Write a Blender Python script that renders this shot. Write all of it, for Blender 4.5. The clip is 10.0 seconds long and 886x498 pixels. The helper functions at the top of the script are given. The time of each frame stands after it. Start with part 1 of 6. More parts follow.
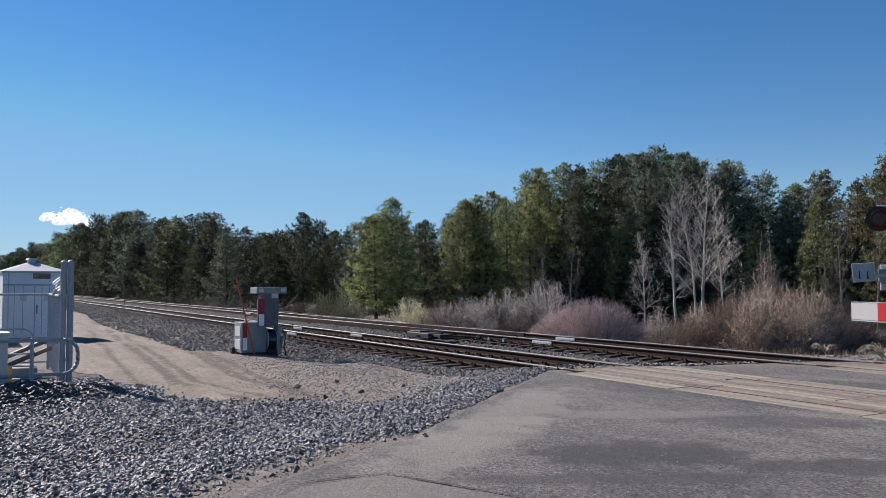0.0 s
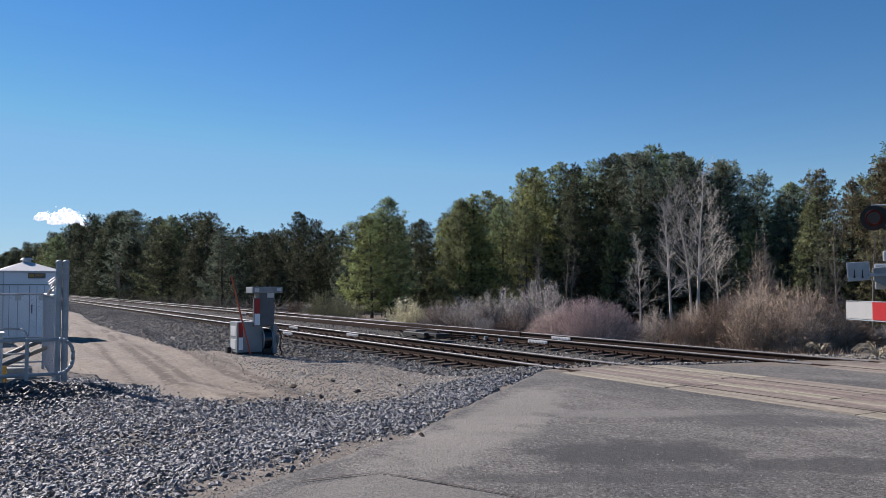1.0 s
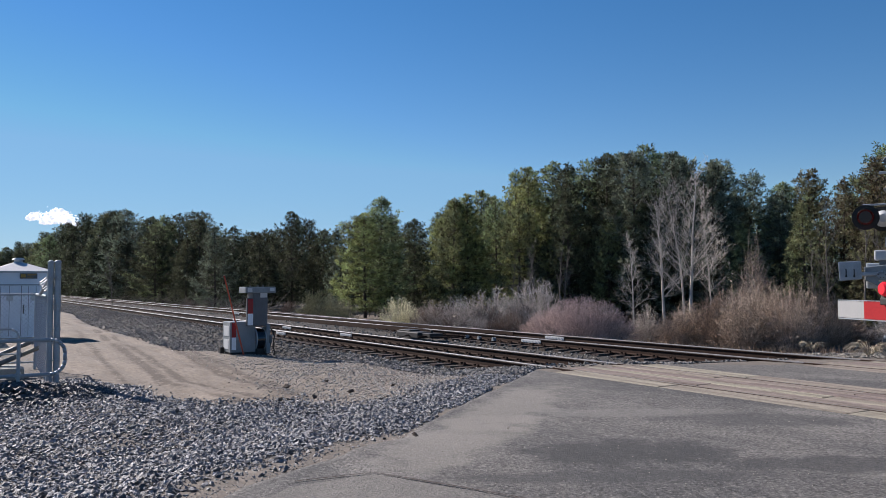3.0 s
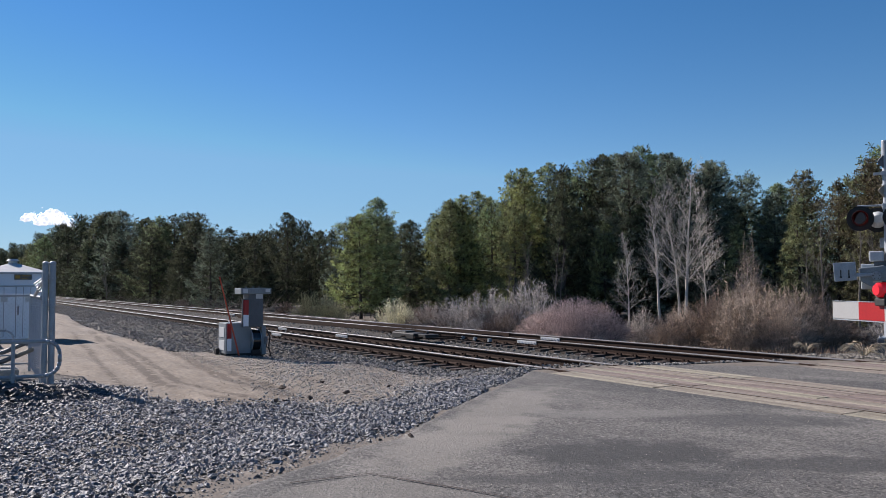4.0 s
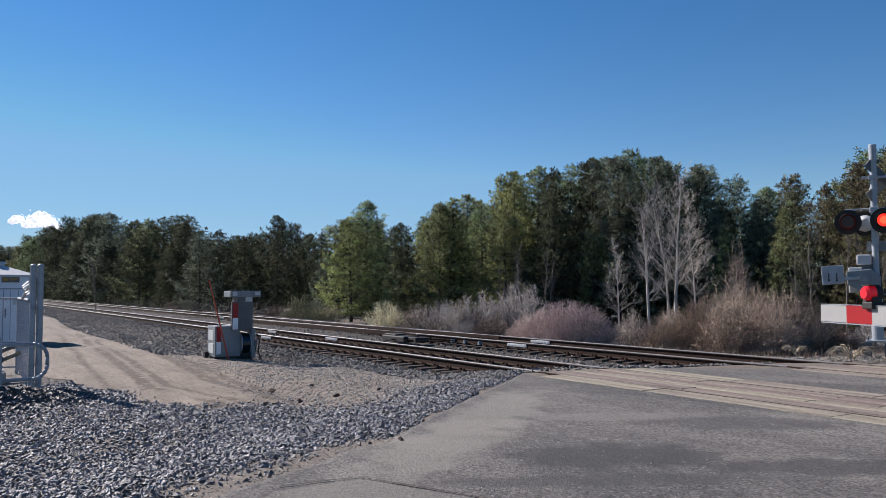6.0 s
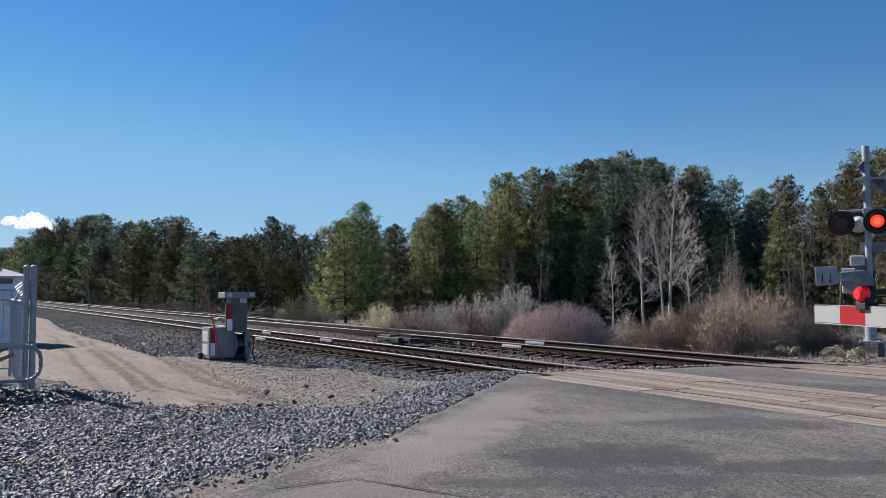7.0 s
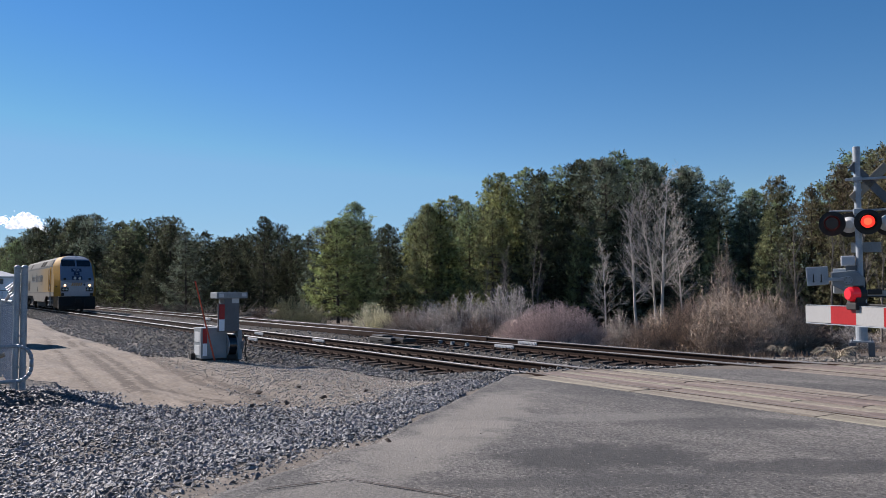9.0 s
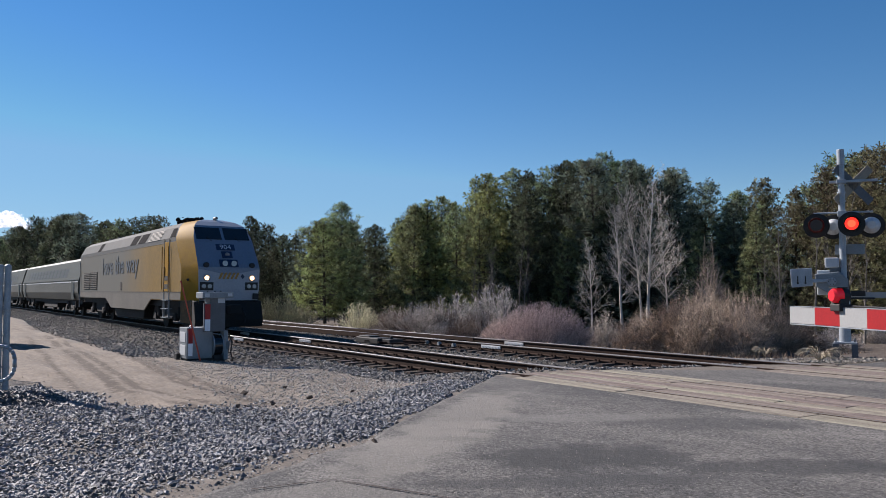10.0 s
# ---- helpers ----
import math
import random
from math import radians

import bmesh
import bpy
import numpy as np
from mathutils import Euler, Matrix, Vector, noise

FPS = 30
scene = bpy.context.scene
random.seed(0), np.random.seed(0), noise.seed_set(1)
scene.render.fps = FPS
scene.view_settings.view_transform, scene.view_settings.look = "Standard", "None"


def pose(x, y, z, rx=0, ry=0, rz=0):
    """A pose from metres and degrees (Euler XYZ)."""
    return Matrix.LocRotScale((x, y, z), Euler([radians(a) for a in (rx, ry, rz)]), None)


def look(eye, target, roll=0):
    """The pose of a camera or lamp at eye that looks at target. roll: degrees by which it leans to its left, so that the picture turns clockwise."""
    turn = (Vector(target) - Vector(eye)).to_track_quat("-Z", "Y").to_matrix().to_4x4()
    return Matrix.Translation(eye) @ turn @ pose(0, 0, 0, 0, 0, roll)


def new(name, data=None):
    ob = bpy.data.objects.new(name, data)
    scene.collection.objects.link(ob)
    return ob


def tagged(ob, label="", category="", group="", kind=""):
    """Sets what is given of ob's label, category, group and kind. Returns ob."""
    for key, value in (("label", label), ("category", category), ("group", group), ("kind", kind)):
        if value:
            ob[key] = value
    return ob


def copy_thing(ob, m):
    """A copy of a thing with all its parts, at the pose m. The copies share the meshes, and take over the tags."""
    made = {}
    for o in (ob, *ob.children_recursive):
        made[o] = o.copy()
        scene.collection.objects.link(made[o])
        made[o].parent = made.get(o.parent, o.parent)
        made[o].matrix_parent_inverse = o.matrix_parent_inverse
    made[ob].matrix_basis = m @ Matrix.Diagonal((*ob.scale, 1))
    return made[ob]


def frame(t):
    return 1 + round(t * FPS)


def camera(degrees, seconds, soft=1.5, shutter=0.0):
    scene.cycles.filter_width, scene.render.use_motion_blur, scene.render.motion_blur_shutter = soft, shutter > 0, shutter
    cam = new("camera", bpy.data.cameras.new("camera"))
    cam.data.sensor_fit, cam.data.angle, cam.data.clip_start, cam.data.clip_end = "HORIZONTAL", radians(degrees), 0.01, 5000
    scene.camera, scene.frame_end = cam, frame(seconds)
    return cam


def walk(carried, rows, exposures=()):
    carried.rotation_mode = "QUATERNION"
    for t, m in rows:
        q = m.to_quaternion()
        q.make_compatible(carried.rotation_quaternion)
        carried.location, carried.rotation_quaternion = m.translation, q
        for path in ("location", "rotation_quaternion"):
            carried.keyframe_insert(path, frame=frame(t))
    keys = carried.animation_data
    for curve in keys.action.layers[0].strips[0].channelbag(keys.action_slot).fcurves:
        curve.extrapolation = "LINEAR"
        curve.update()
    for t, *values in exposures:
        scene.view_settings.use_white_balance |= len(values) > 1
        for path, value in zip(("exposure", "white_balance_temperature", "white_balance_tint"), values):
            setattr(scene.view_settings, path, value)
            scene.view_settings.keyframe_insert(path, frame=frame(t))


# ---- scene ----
# ---------------------------------------------------------------- camera
EYE = (0.0, 0.0, 1.53)
# seconds, bearing from the track's axis, upward tilt, roll (degrees)
TURNS = [(0.0, 30.43, 2.63, -0.06), (0.5, 30.59, 2.605, -0.08), (1.0, 30.72, 2.585, -0.11), (1.5, 30.85, 2.575, -0.12),
         (2.0, 30.96, 2.563, -0.14), (2.5, 31.06, 2.555, -0.17), (3.8, 31.43, 2.615, -0.19), (4.5, 31.65, 2.70, -0.20),
         (5.0, 31.84, 2.775, -0.16), (5.5, 32.00, 2.81, -0.15), (7.0, 32.56, 2.92, -0.19), (7.5, 32.71, 2.925, -0.18),
         (8.0, 32.86, 2.935, -0.16), (8.5, 32.97, 2.93, -0.21), (9.0, 33.08, 2.933, -0.21), (9.5, 33.24, 2.94, -0.18),
         (9.7, 33.37, 2.945, -0.16), (9.8, 33.47, 2.95, -0.13), (9.9, 33.61, 2.955, -0.10), (10.0, 34.0, 2.964, -0.05)]


def aimed(bearing, tilt, roll):
    b, p = radians(bearing), radians(tilt)
    way = Vector((-math.cos(b) * math.cos(p), math.sin(b) * math.cos(p), math.sin(p)))
    return look(EYE, Vector(EYE) + way * 10, roll)


cam = camera(57.46, 10.0, soft=0.55)
walk(cam, [(t, aimed(b, p, r)) for t, b, p, r in TURNS], exposures=[(0.0, 0.80, 6500, 17), (10.0, 0.80, 6500, 17)])

# ---------------------------------------------------------------- light
SUN_EL, SUN_WAY = 35.0, Vector((-0.94, -0.34))
world = bpy.data.worlds.new("world")
scene.world = world
world.use_nodes = True
wn = world.node_tree.nodes
sky = wn.new("ShaderNodeTexSky")
sky.sky_type, sky.sun_disc = "NISHITA", False
sky.sun_elevation, sky.sun_rotation = radians(SUN_EL), math.atan2(SUN_WAY.x, SUN_WAY.y)
sky.altitude, sky.air_density, sky.dust_density, sky.ozone_density = 300, 1.0, 0.0, 3.2
wn["Background"].inputs["Strength"].default_value = 0.060
deep = wn.new("ShaderNodeHueSaturation")
deep.inputs["Saturation"].default_value, deep.inputs["Value"].default_value = 1.30, 0.96
world.node_tree.links.new(sky.outputs[0], deep.inputs["Color"])
calm = wn.new("ShaderNodeMix")
calm.data_type, calm.blend_type = "RGBA", "DARKEN"
calm.inputs["Factor"].default_value, calm.inputs["B"].default_value = 0.72, (2.15, 4.5, 6.9, 1)
world.node_tree.links.new(deep.outputs[0], calm.inputs["A"])
world.node_tree.links.new(calm.outputs["Result"], wn["Background"].inputs["Color"])
sun = new("sun", bpy.data.lights.new("sun", "SUN"))
sun.data.energy, sun.data.angle, sun.data.color = 5.0, radians(0.53), (1.0, 0.95, 0.87)
sd = Vector((SUN_WAY.x, SUN_WAY.y, 0)).normalized() * math.cos(radians(SUN_EL)) + Vector((0, 0, math.sin(radians(SUN_EL))))
sun.matrix_world = look(sd * 50, (0, 0, 0))


# ---------------------------------------------------------------- materials
def mat(name, base, rough=0.7, metal=0.0, vary=0.25, scale=3.0, fine=40.0, bump=0.2, other=None, mix=0.5, hue=0.0, spec=0.4,
        glow=None, power=0.0, stretch=None, alpha=None):
    """A node material: a base colour broken by coarse and fine noise, with a second colour for stains, and fine relief."""
    m = bpy.data.materials.new(name)
    m.use_nodes = True
    n, l = m.node_tree.nodes, m.node_tree.links
    b = n["Principled BSDF"]
    b.inputs["Roughness"].default_value, b.inputs["Metallic"].default_value = rough, metal
    b.inputs["Specular IOR Level"].default_value = spec
    if glow:
        b.inputs["Base Color"].default_value = (*base, 1)
        b.inputs["Emission Color"].default_value, b.inputs["Emission Strength"].default_value = (*glow, 1), power
        return m
    tc = n.new("ShaderNodeTexCoord")
    co = tc.outputs["Object"]
    if stretch:
        mp = n.new("ShaderNodeMapping")
        mp.inputs["Scale"].default_value = stretch
        l.new(co, mp.inputs["Vector"])
        co = mp.outputs["Vector"]
    big, small = n.new("ShaderNodeTexNoise"), n.new("ShaderNodeTexNoise")
    for t, s, d in ((big, scale, 5), (small, fine, 4)):
        t.inputs["Scale"].default_value, t.inputs["Detail"].default_value = s, d
        t.inputs["Roughness"].default_value = 0.6
        l.new(co, t.inputs["Vector"])
    ramp = n.new("ShaderNodeValToRGB")
    ramp.color_ramp.elements[0].position, ramp.color_ramp.elements[1].position = 0.5 - 0.3 * mix, 0.8 - 0.2 * mix
    c2 = other or tuple(c * (1 - vary) for c in base)
    ramp.color_ramp.elements[0].color, ramp.color_ramp.elements[1].color = (*base, 1), (*c2, 1)
    l.new(big.outputs["Fac"], ramp.inputs["Fac"])
    mul = n.new("ShaderNodeMix")
    mul.data_type, mul.blend_type = "RGBA", "MULTIPLY"
    mul.inputs["Factor"].default_value = 1.0
    r2 = n.new("ShaderNodeMapRange")
    r2.inputs["From Min"].default_value, r2.inputs["From Max"].default_value = 0.3, 0.7
    r2.inputs["To Min"].default_value, r2.inputs["To Max"].default_value = 1 - vary, 1 + vary
    l.new(small.outputs["Fac"], r2.inputs["Value"])
    l.new(ramp.outputs["Color"], mul.inputs["A"])
    l.new(r2.outputs["Result"], mul.inputs["B"])
    out = mul.outputs["Result"]
    if hue:
        oi, hs = n.new("ShaderNodeObjectInfo"), n.new("ShaderNodeHueSaturation")
        for key, lo, hi in (("Hue", 0.5 - hue, 0.5 + hue), ("Value", 1 - 5 * hue, 1 + 6 * hue)):
            r = n.new("ShaderNodeMapRange")
            r.inputs["To Min"].default_value, r.inputs["To Max"].default_value = lo, hi
            l.new(oi.outputs["Random"], r.inputs["Value"])
            l.new(r.outputs["Result"], hs.inputs[key])
        l.new(out, hs.inputs["Color"])
        out = hs.outputs["Color"]
    l.new(out, b.inputs["Base Color"])
    if bump:
        bp = n.new("ShaderNodeBump")
        bp.inputs["Strength"].default_value, bp.inputs["Distance"].default_value = bump, 0.02
        l.new(small.outputs["Fac"], bp.inputs["Height"])
        l.new(bp.outputs["Normal"], b.inputs["Normal"])
    return m


def islands(m, spread=0.45, tone=0.0):
    """Lets each loose piece of a mesh have its own brightness and, a little, its own hue."""
    n, l = m.node_tree.nodes, m.node_tree.links
    b = n["Principled BSDF"]
    src = b.inputs["Base Color"].links[0].from_socket
    g, r, hs = n.new("ShaderNodeNewGeometry"), n.new("ShaderNodeMapRange"), n.new("ShaderNodeHueSaturation")
    r.inputs["To Min"].default_value, r.inputs["To Max"].default_value = 1 - spread, 1 + spread
    l.new(g.outputs["Random Per Island"], r.inputs["Value"])
    l.new(r.outputs["Result"], hs.inputs["Value"])
    if tone:
        r3 = n.new("ShaderNodeMapRange")
        r3.inputs["To Min"].default_value, r3.inputs["To Max"].default_value = 0.5 - tone, 0.5 + tone
        l.new(g.outputs["Random Per Island"], r3.inputs["Value"])
        l.new(r3.outputs["Result"], hs.inputs["Hue"])
    l.new(src, hs.inputs["Color"])
    l.new(hs.outputs["Color"], b.inputs["Base Color"])
    return m


def leafy(m, share=0.27):
    """Leaves that let part of the light through."""
    n, l = m.node_tree.nodes, m.node_tree.links
    b, out = n["Principled BSDF"], n["Material Output"]
    t, x = n.new("ShaderNodeBsdfTranslucent"), n.new("ShaderNodeMixShader")
    l.new(b.inputs["Base Color"].links[0].from_socket, t.inputs["Color"])
    x.inputs["Fac"].default_value = share
    l.new(b.outputs[0], x.inputs[1])
    l.new(t.outputs[0], x.inputs[2])
    l.new(x.outputs[0], out.inputs["Surface"])
    return m


DIRT = (0.205, 0.170, 0.136)
STONE = islands(mat("crushed_stone", (0.150, 0.150, 0.158), 0.6, vary=0.25, scale=2, fine=60, bump=0.5, other=(0.115, 0.115, 0.122), spec=0.55), 0.75)
BALLAST = islands(mat("ballast_stone", (0.165, 0.160, 0.155), 0.9, vary=0.3, scale=1.5, fine=60, bump=0.5, other=(0.150, 0.135, 0.120)), 0.5)
PALE_STONE = islands(mat("pale_gravel", (0.25, 0.225, 0.19), 0.85, vary=0.3, scale=2, fine=60, bump=0.5), 0.45)
STRAW = islands(mat("pale_straw", (0.40, 0.34, 0.25), 0.9, vary=0.3, scale=1.0, fine=10, bump=0.0), 0.4)
# stone darkened to carry the shadow that lies on the mound
SHADED_RUBBLE = islands(mat("shaded_rubble_stone", (0.055, 0.056, 0.062), 0.6, vary=0.3, scale=2, fine=60, bump=0.5, spec=0.5), 0.7)
FINES = islands(mat("grey_tan_fines", (0.42, 0.395, 0.36), 0.85, vary=0.3, scale=2, fine=60, bump=0.5), 0.5)
BED = mat("ballast_bed", (0.050, 0.048, 0.046), 0.95, vary=0.6, scale=1.2, fine=22, bump=1.0, other=(0.072, 0.066, 0.058), spec=0.1)
RAIL = mat("rusty_rail_side", (0.0296, 0.0192, 0.0155), 0.85, 0.0, spec=0.08, vary=0.3, scale=2, fine=50, bump=0.2, other=(0.0407, 0.0252, 0.0192))
SHINE = mat("polished_rail_head", (0.20, 0.19, 0.187), 0.45, 0.35, vary=0.15, scale=1.5, fine=30, bump=0.05, stretch=(0.2, 4, 4))
DUSTY_STEEL = mat("dusty_steel", (0.13, 0.115, 0.10), 0.6, 0.2, vary=0.25, scale=2, fine=30, bump=0.05, stretch=(0.3, 4, 4))
TIE = mat("creosoted_tie", (0.040, 0.030, 0.025), 0.9, vary=0.35, scale=3, fine=30, bump=0.6, other=(0.100, 0.081, 0.070), stretch=(4, 0.7, 4), hue=0.02, spec=0.15)
TIMBER = mat("weathered_timber", (0.27, 0.232, 0.190), 0.88, vary=0.45, scale=1.3, fine=20, bump=0.7, other=(0.085, 0.066, 0.052), mix=0.5, stretch=(0.4, 4, 4), hue=0.035)
STEEL = mat("galvanised_steel", (0.33, 0.36, 0.39), 0.5, 0.3, vary=0.15, scale=5, fine=50, bump=0.06, other=(0.25, 0.275, 0.30))
GREY = mat("grey_paint", (0.215, 0.24, 0.255), 0.55, 0.1, vary=0.14, scale=3, fine=40, bump=0.06, other=(0.165, 0.183, 0.195))
DARKGREY = mat("dull_grey_metal", (0.115, 0.122, 0.133), 0.6, 0.2, vary=0.2, scale=4, fine=40, bump=0.08)
WHITE = mat("white_paint", (0.459, 0.47, 0.488), 0.55, vary=0.06, scale=2, fine=30, bump=0.04, other=(0.4, 0.411, 0.429))
REFLECT = mat("white_reflective_band", (0.30, 0.30, 0.295), 0.4, vary=0.06, scale=6, fine=50, bump=0.03)
RED = mat("red_reflective_band", (0.296, 0.0104, 0.0118), 0.4, vary=0.12, scale=6, fine=50, bump=0.03)
ORANGE = mat("orange_rod", (0.459, 0.074, 0.0333), 0.5, vary=0.15, scale=6, fine=50, bump=0.03)
MATTE = mat("matte_dark_panel", (0.0148, 0.0148, 0.0163), 0.9, vary=0.2, bump=0.0, spec=0.03)
BLACK = mat("black_paint", (0.0118, 0.0118, 0.0126), 0.6, vary=0.3, scale=4, fine=40, bump=0.08, other=(0.0222, 0.02, 0.0185))
RUBBER = mat("black_rubber", (0.0148, 0.0148, 0.0155), 0.7, vary=0.2, bump=0.1)
GLASS = mat("dark_glass", (0.012, 0.013, 0.015), 0.08, 0.0, vary=0.05, bump=0.0, spec=0.6)
LENS = mat("unlit_red_lens", (0.030, 0.006, 0.006), 0.2, vary=0.1, bump=0.0)
LIT = mat("lit_red_lens", (0.5, 0.02, 0.01), 0.3, glow=(1.0, 0.03, 0.015), power=0.9)
LIT_CORE = mat("lit_lamp_core", (0.8, 0.1, 0.04), 0.3, glow=(1.0, 0.07, 0.025), power=1.3)
ARM_RED = mat("lit_arm_lens", (0.5, 0.02, 0.03), 0.25, glow=(1.0, 0.02, 0.035), power=0.10)
HEADLIGHT = mat("lit_headlight", (1, 0.9, 0.7), 0.3, glow=(1.0, 0.58, 0.26), power=1.9)
DIMLIGHT = mat("unlit_headlight", (0.30, 0.33, 0.36), 0.15, 0.3, vary=0.1, bump=0.0)
CONCRETE = mat("concrete", (0.311, 0.303, 0.285), 0.9, vary=0.12, scale=2, fine=30, bump=0.3, other=(0.244, 0.237, 0.222))
CABLE = mat("tan_cable", (0.266, 0.229, 0.178), 0.7, vary=0.2, bump=0.1)
WALL = mat("white_enamelled_steel", (0.74, 0.78, 0.83), 0.5, vary=0.05, scale=1.2, fine=30, bump=0.03, other=(0.66, 0.70, 0.75))
PLASTIC = mat("pale_grey_cabinet", (0.488, 0.503, 0.511), 0.5, vary=0.05, scale=3, fine=40, bump=0.03)
COPPER = mat("yellow_tag", (0.407, 0.237, 0.0444), 0.5, vary=0.2, bump=0.05)
BARK = mat("pine_bark", (0.0629, 0.0503, 0.0414), 0.95, vary=0.35, scale=4, fine=24, bump=0.7, stretch=(6, 6, 1.2))
PALE_BARK = mat("pale_bark", (0.52, 0.48, 0.43), 0.85, vary=0.3, scale=3, fine=20, bump=0.4, other=(0.27, 0.25, 0.23), stretch=(3, 3, 5))
GREY_BARK = mat("grey_twig", (0.17, 0.15, 0.13), 0.9, vary=0.3, scale=3, fine=20, bump=0.3)
NEEDLES = leafy(islands(mat("pine_needles", (0.15, 0.175, 0.09), 0.65, vary=0.35, scale=0.45, fine=8, bump=0.0, other=(0.2, 0.215, 0.105), hue=0.03, spec=0.12), 0.8, 0.025))
# dark tone carries the left woods' shade, second tone the warm sunlight on them
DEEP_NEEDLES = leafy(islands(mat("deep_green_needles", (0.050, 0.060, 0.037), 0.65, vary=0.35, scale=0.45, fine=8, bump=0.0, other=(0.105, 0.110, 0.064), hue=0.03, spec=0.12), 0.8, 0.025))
GOLD_NEEDLES = leafy(islands(mat("yellow_green_needles", (0.25, 0.255, 0.1), 0.65, vary=0.35, scale=0.45, fine=8, bump=0.0, other=(0.18, 0.195, 0.085), hue=0.02, spec=0.12), 0.8, 0.025))
BLUE_NEEDLES = leafy(islands(mat("blue_green_needles", (0.12, 0.145, 0.11), 0.65, vary=0.35, scale=0.45, fine=8, bump=0.0, other=(0.15, 0.165, 0.11), hue=0.02, spec=0.12), 0.8, 0.025))
BUD = leafy(islands(mat("bronze_buds", (0.140, 0.115, 0.064), 0.75, vary=0.35, scale=0.5, fine=8, bump=0.0, other=(0.115, 0.115, 0.060), hue=0.02), 0.8, 0.025))
TWIG_RED = islands(mat("reddish_twigs", (0.55, 0.465, 0.44), 0.9, vary=0.3, scale=1.2, fine=10, bump=0.0, other=(0.42, 0.35, 0.33)), 0.75)
TWIG_TAN = islands(mat("tan_twigs", (0.36, 0.285, 0.225), 0.9, vary=0.3, scale=1.0, fine=10, bump=0.0, other=(0.26, 0.2, 0.155)), 0.75)
TWIG_GREY = islands(mat("grey_twigs", (0.46, 0.42, 0.385), 0.9, vary=0.3, scale=1.0, fine=10, bump=0.0, other=(0.34, 0.3, 0.27)), 0.75)
TWIG_BROWN = islands(mat("brown_twigs", (0.20, 0.15, 0.12), 0.9, vary=0.3, scale=1.0, fine=10, bump=0.0, other=(0.14, 0.105, 0.085)), 0.75)
TWIG_OLIVE = islands(mat("olive_budding_twigs", (0.33, 0.32, 0.20), 0.9, vary=0.3, scale=1.0, fine=10, bump=0.0, other=(0.24, 0.22, 0.15)), 0.75)
TWIG_PALE = islands(mat("pale_catkin_twigs", (0.68, 0.63, 0.42), 0.9, vary=0.3, scale=1.0, fine=10, bump=0.0, other=(0.52, 0.48, 0.32)), 0.75)
GRASS = islands(mat("dry_grass", (0.24, 0.17, 0.12), 0.9, vary=0.3, scale=1.0, fine=10, bump=0.0, other=(0.17, 0.12, 0.085)), 0.4)
SMOKE = mat("sooty_smoke", (0.0148, 0.0148, 0.0155), 1.0, vary=0.3, scale=2, fine=12, bump=0.6, spec=0.0)
# the cloud's sunlit white is put in as a glow of its own
CLOUD = mat("white_cloud", (0.9, 0.9, 0.92), 1.0, spec=0.0, glow=(0.86, 0.92, 1.0), power=0.42)


# ---------------------------------------------------------------- mesh tools
class Shape:
    """Collects corners and faces of one mesh."""

    def __init__(self):
        self.v, self.f = [], []

    def add(self, verts, faces):
        k = len(self.v)
        self.v += [tuple(p) for p in verts]
        self.f += [tuple(i + k for i in f) for f in faces]
        return self

    def box(self, x0, x1, y0, y1, z0, z1, m=None):
        p = [Vector((x, y, z)) for x in (x0, x1) for y in (y0, y1) for z in (z0, z1)]
        if m:
            p = [m @ q for q in p]
        return self.add(p, [(0, 1, 3, 2), (4, 6, 7, 5), (0, 4, 5, 1), (2, 3, 7, 6), (0, 2, 6, 4), (1, 5, 7, 3)])

    def tube(self, a, b, r0, r1=None, n=10, caps=True):
        a, b = Vector(a), Vector(b)
        r1 = r0 if r1 is None else r1
        d = (b - a).normalized()
        u = d.orthogonal().normalized()
        w = d.cross(u)
        p = []
        for c, r in ((a, r0), (b, r1)):
            p += [c + (u * math.cos(t) + w * math.sin(t)) * r for t in (2 * math.pi * i / n for i in range(n))]
        f = [(i, (i + 1) % n, n + (i + 1) % n, n + i) for i in range(n)]
        if caps:
            f += [tuple(range(n))[::-1], tuple(range(n, 2 * n))]
        return self.add(p, f)

    def path(self, pts, r, n=8):
        for a, b in zip(pts, pts[1:]):
            self.tube(a, b, r, n=n)
        return self

    def ball(self, c, r, n=12, m=8, sz=1.0):
        c = Vector(c)
        p = [c + Vector((r * math.sin(math.pi * j / m) * math.cos(2 * math.pi * i / n), r * math.sin(math.pi * j / m) * math.sin(2 * math.pi * i / n), r * sz * math.cos(math.pi * j / m)))
             for j in range(m + 1) for i in range(n)]
        return self.add(p, [(j * n + i, (j + 1) * n + i, (j + 1) * n + (i + 1) % n, j * n + (i + 1) % n) for j in range(m) for i in range(n)])

    def prism(self, outline, y0, y1, axis="y"):
        """An outline in two axes drawn out along the third."""
        n = len(outline)
        put = {"y": lambda a, b, t: (a, t, b), "x": lambda a, b, t: (t, a, b), "z": lambda a, b, t: (a, b, t)}[axis]
        p = [put(a, b, t) for t in (y0, y1) for a, b in outline]
        return self.add(p, [(i, (i + 1) % n, n + (i + 1) % n, n + i) for i in range(n)] + [tuple(range(n))[::-1], tuple(range(n, 2 * n))])

    def mesh(self, name, smooth=False, fix=True):
        me = bpy.data.meshes.new(name)
        me.from_pydata(self.v, [], self.f)
        if fix:
            b = bmesh.new()
            b.from_mesh(me)
            if smooth:
                bmesh.ops.remove_doubles(b, verts=b.verts, dist=0.0005)
            bmesh.ops.recalc_face_normals(b, faces=b.faces)
            b.to_mesh(me)
            b.free()
        if smooth:
            me.polygons.foreach_set("use_smooth", [True] * len(me.polygons))
        return me


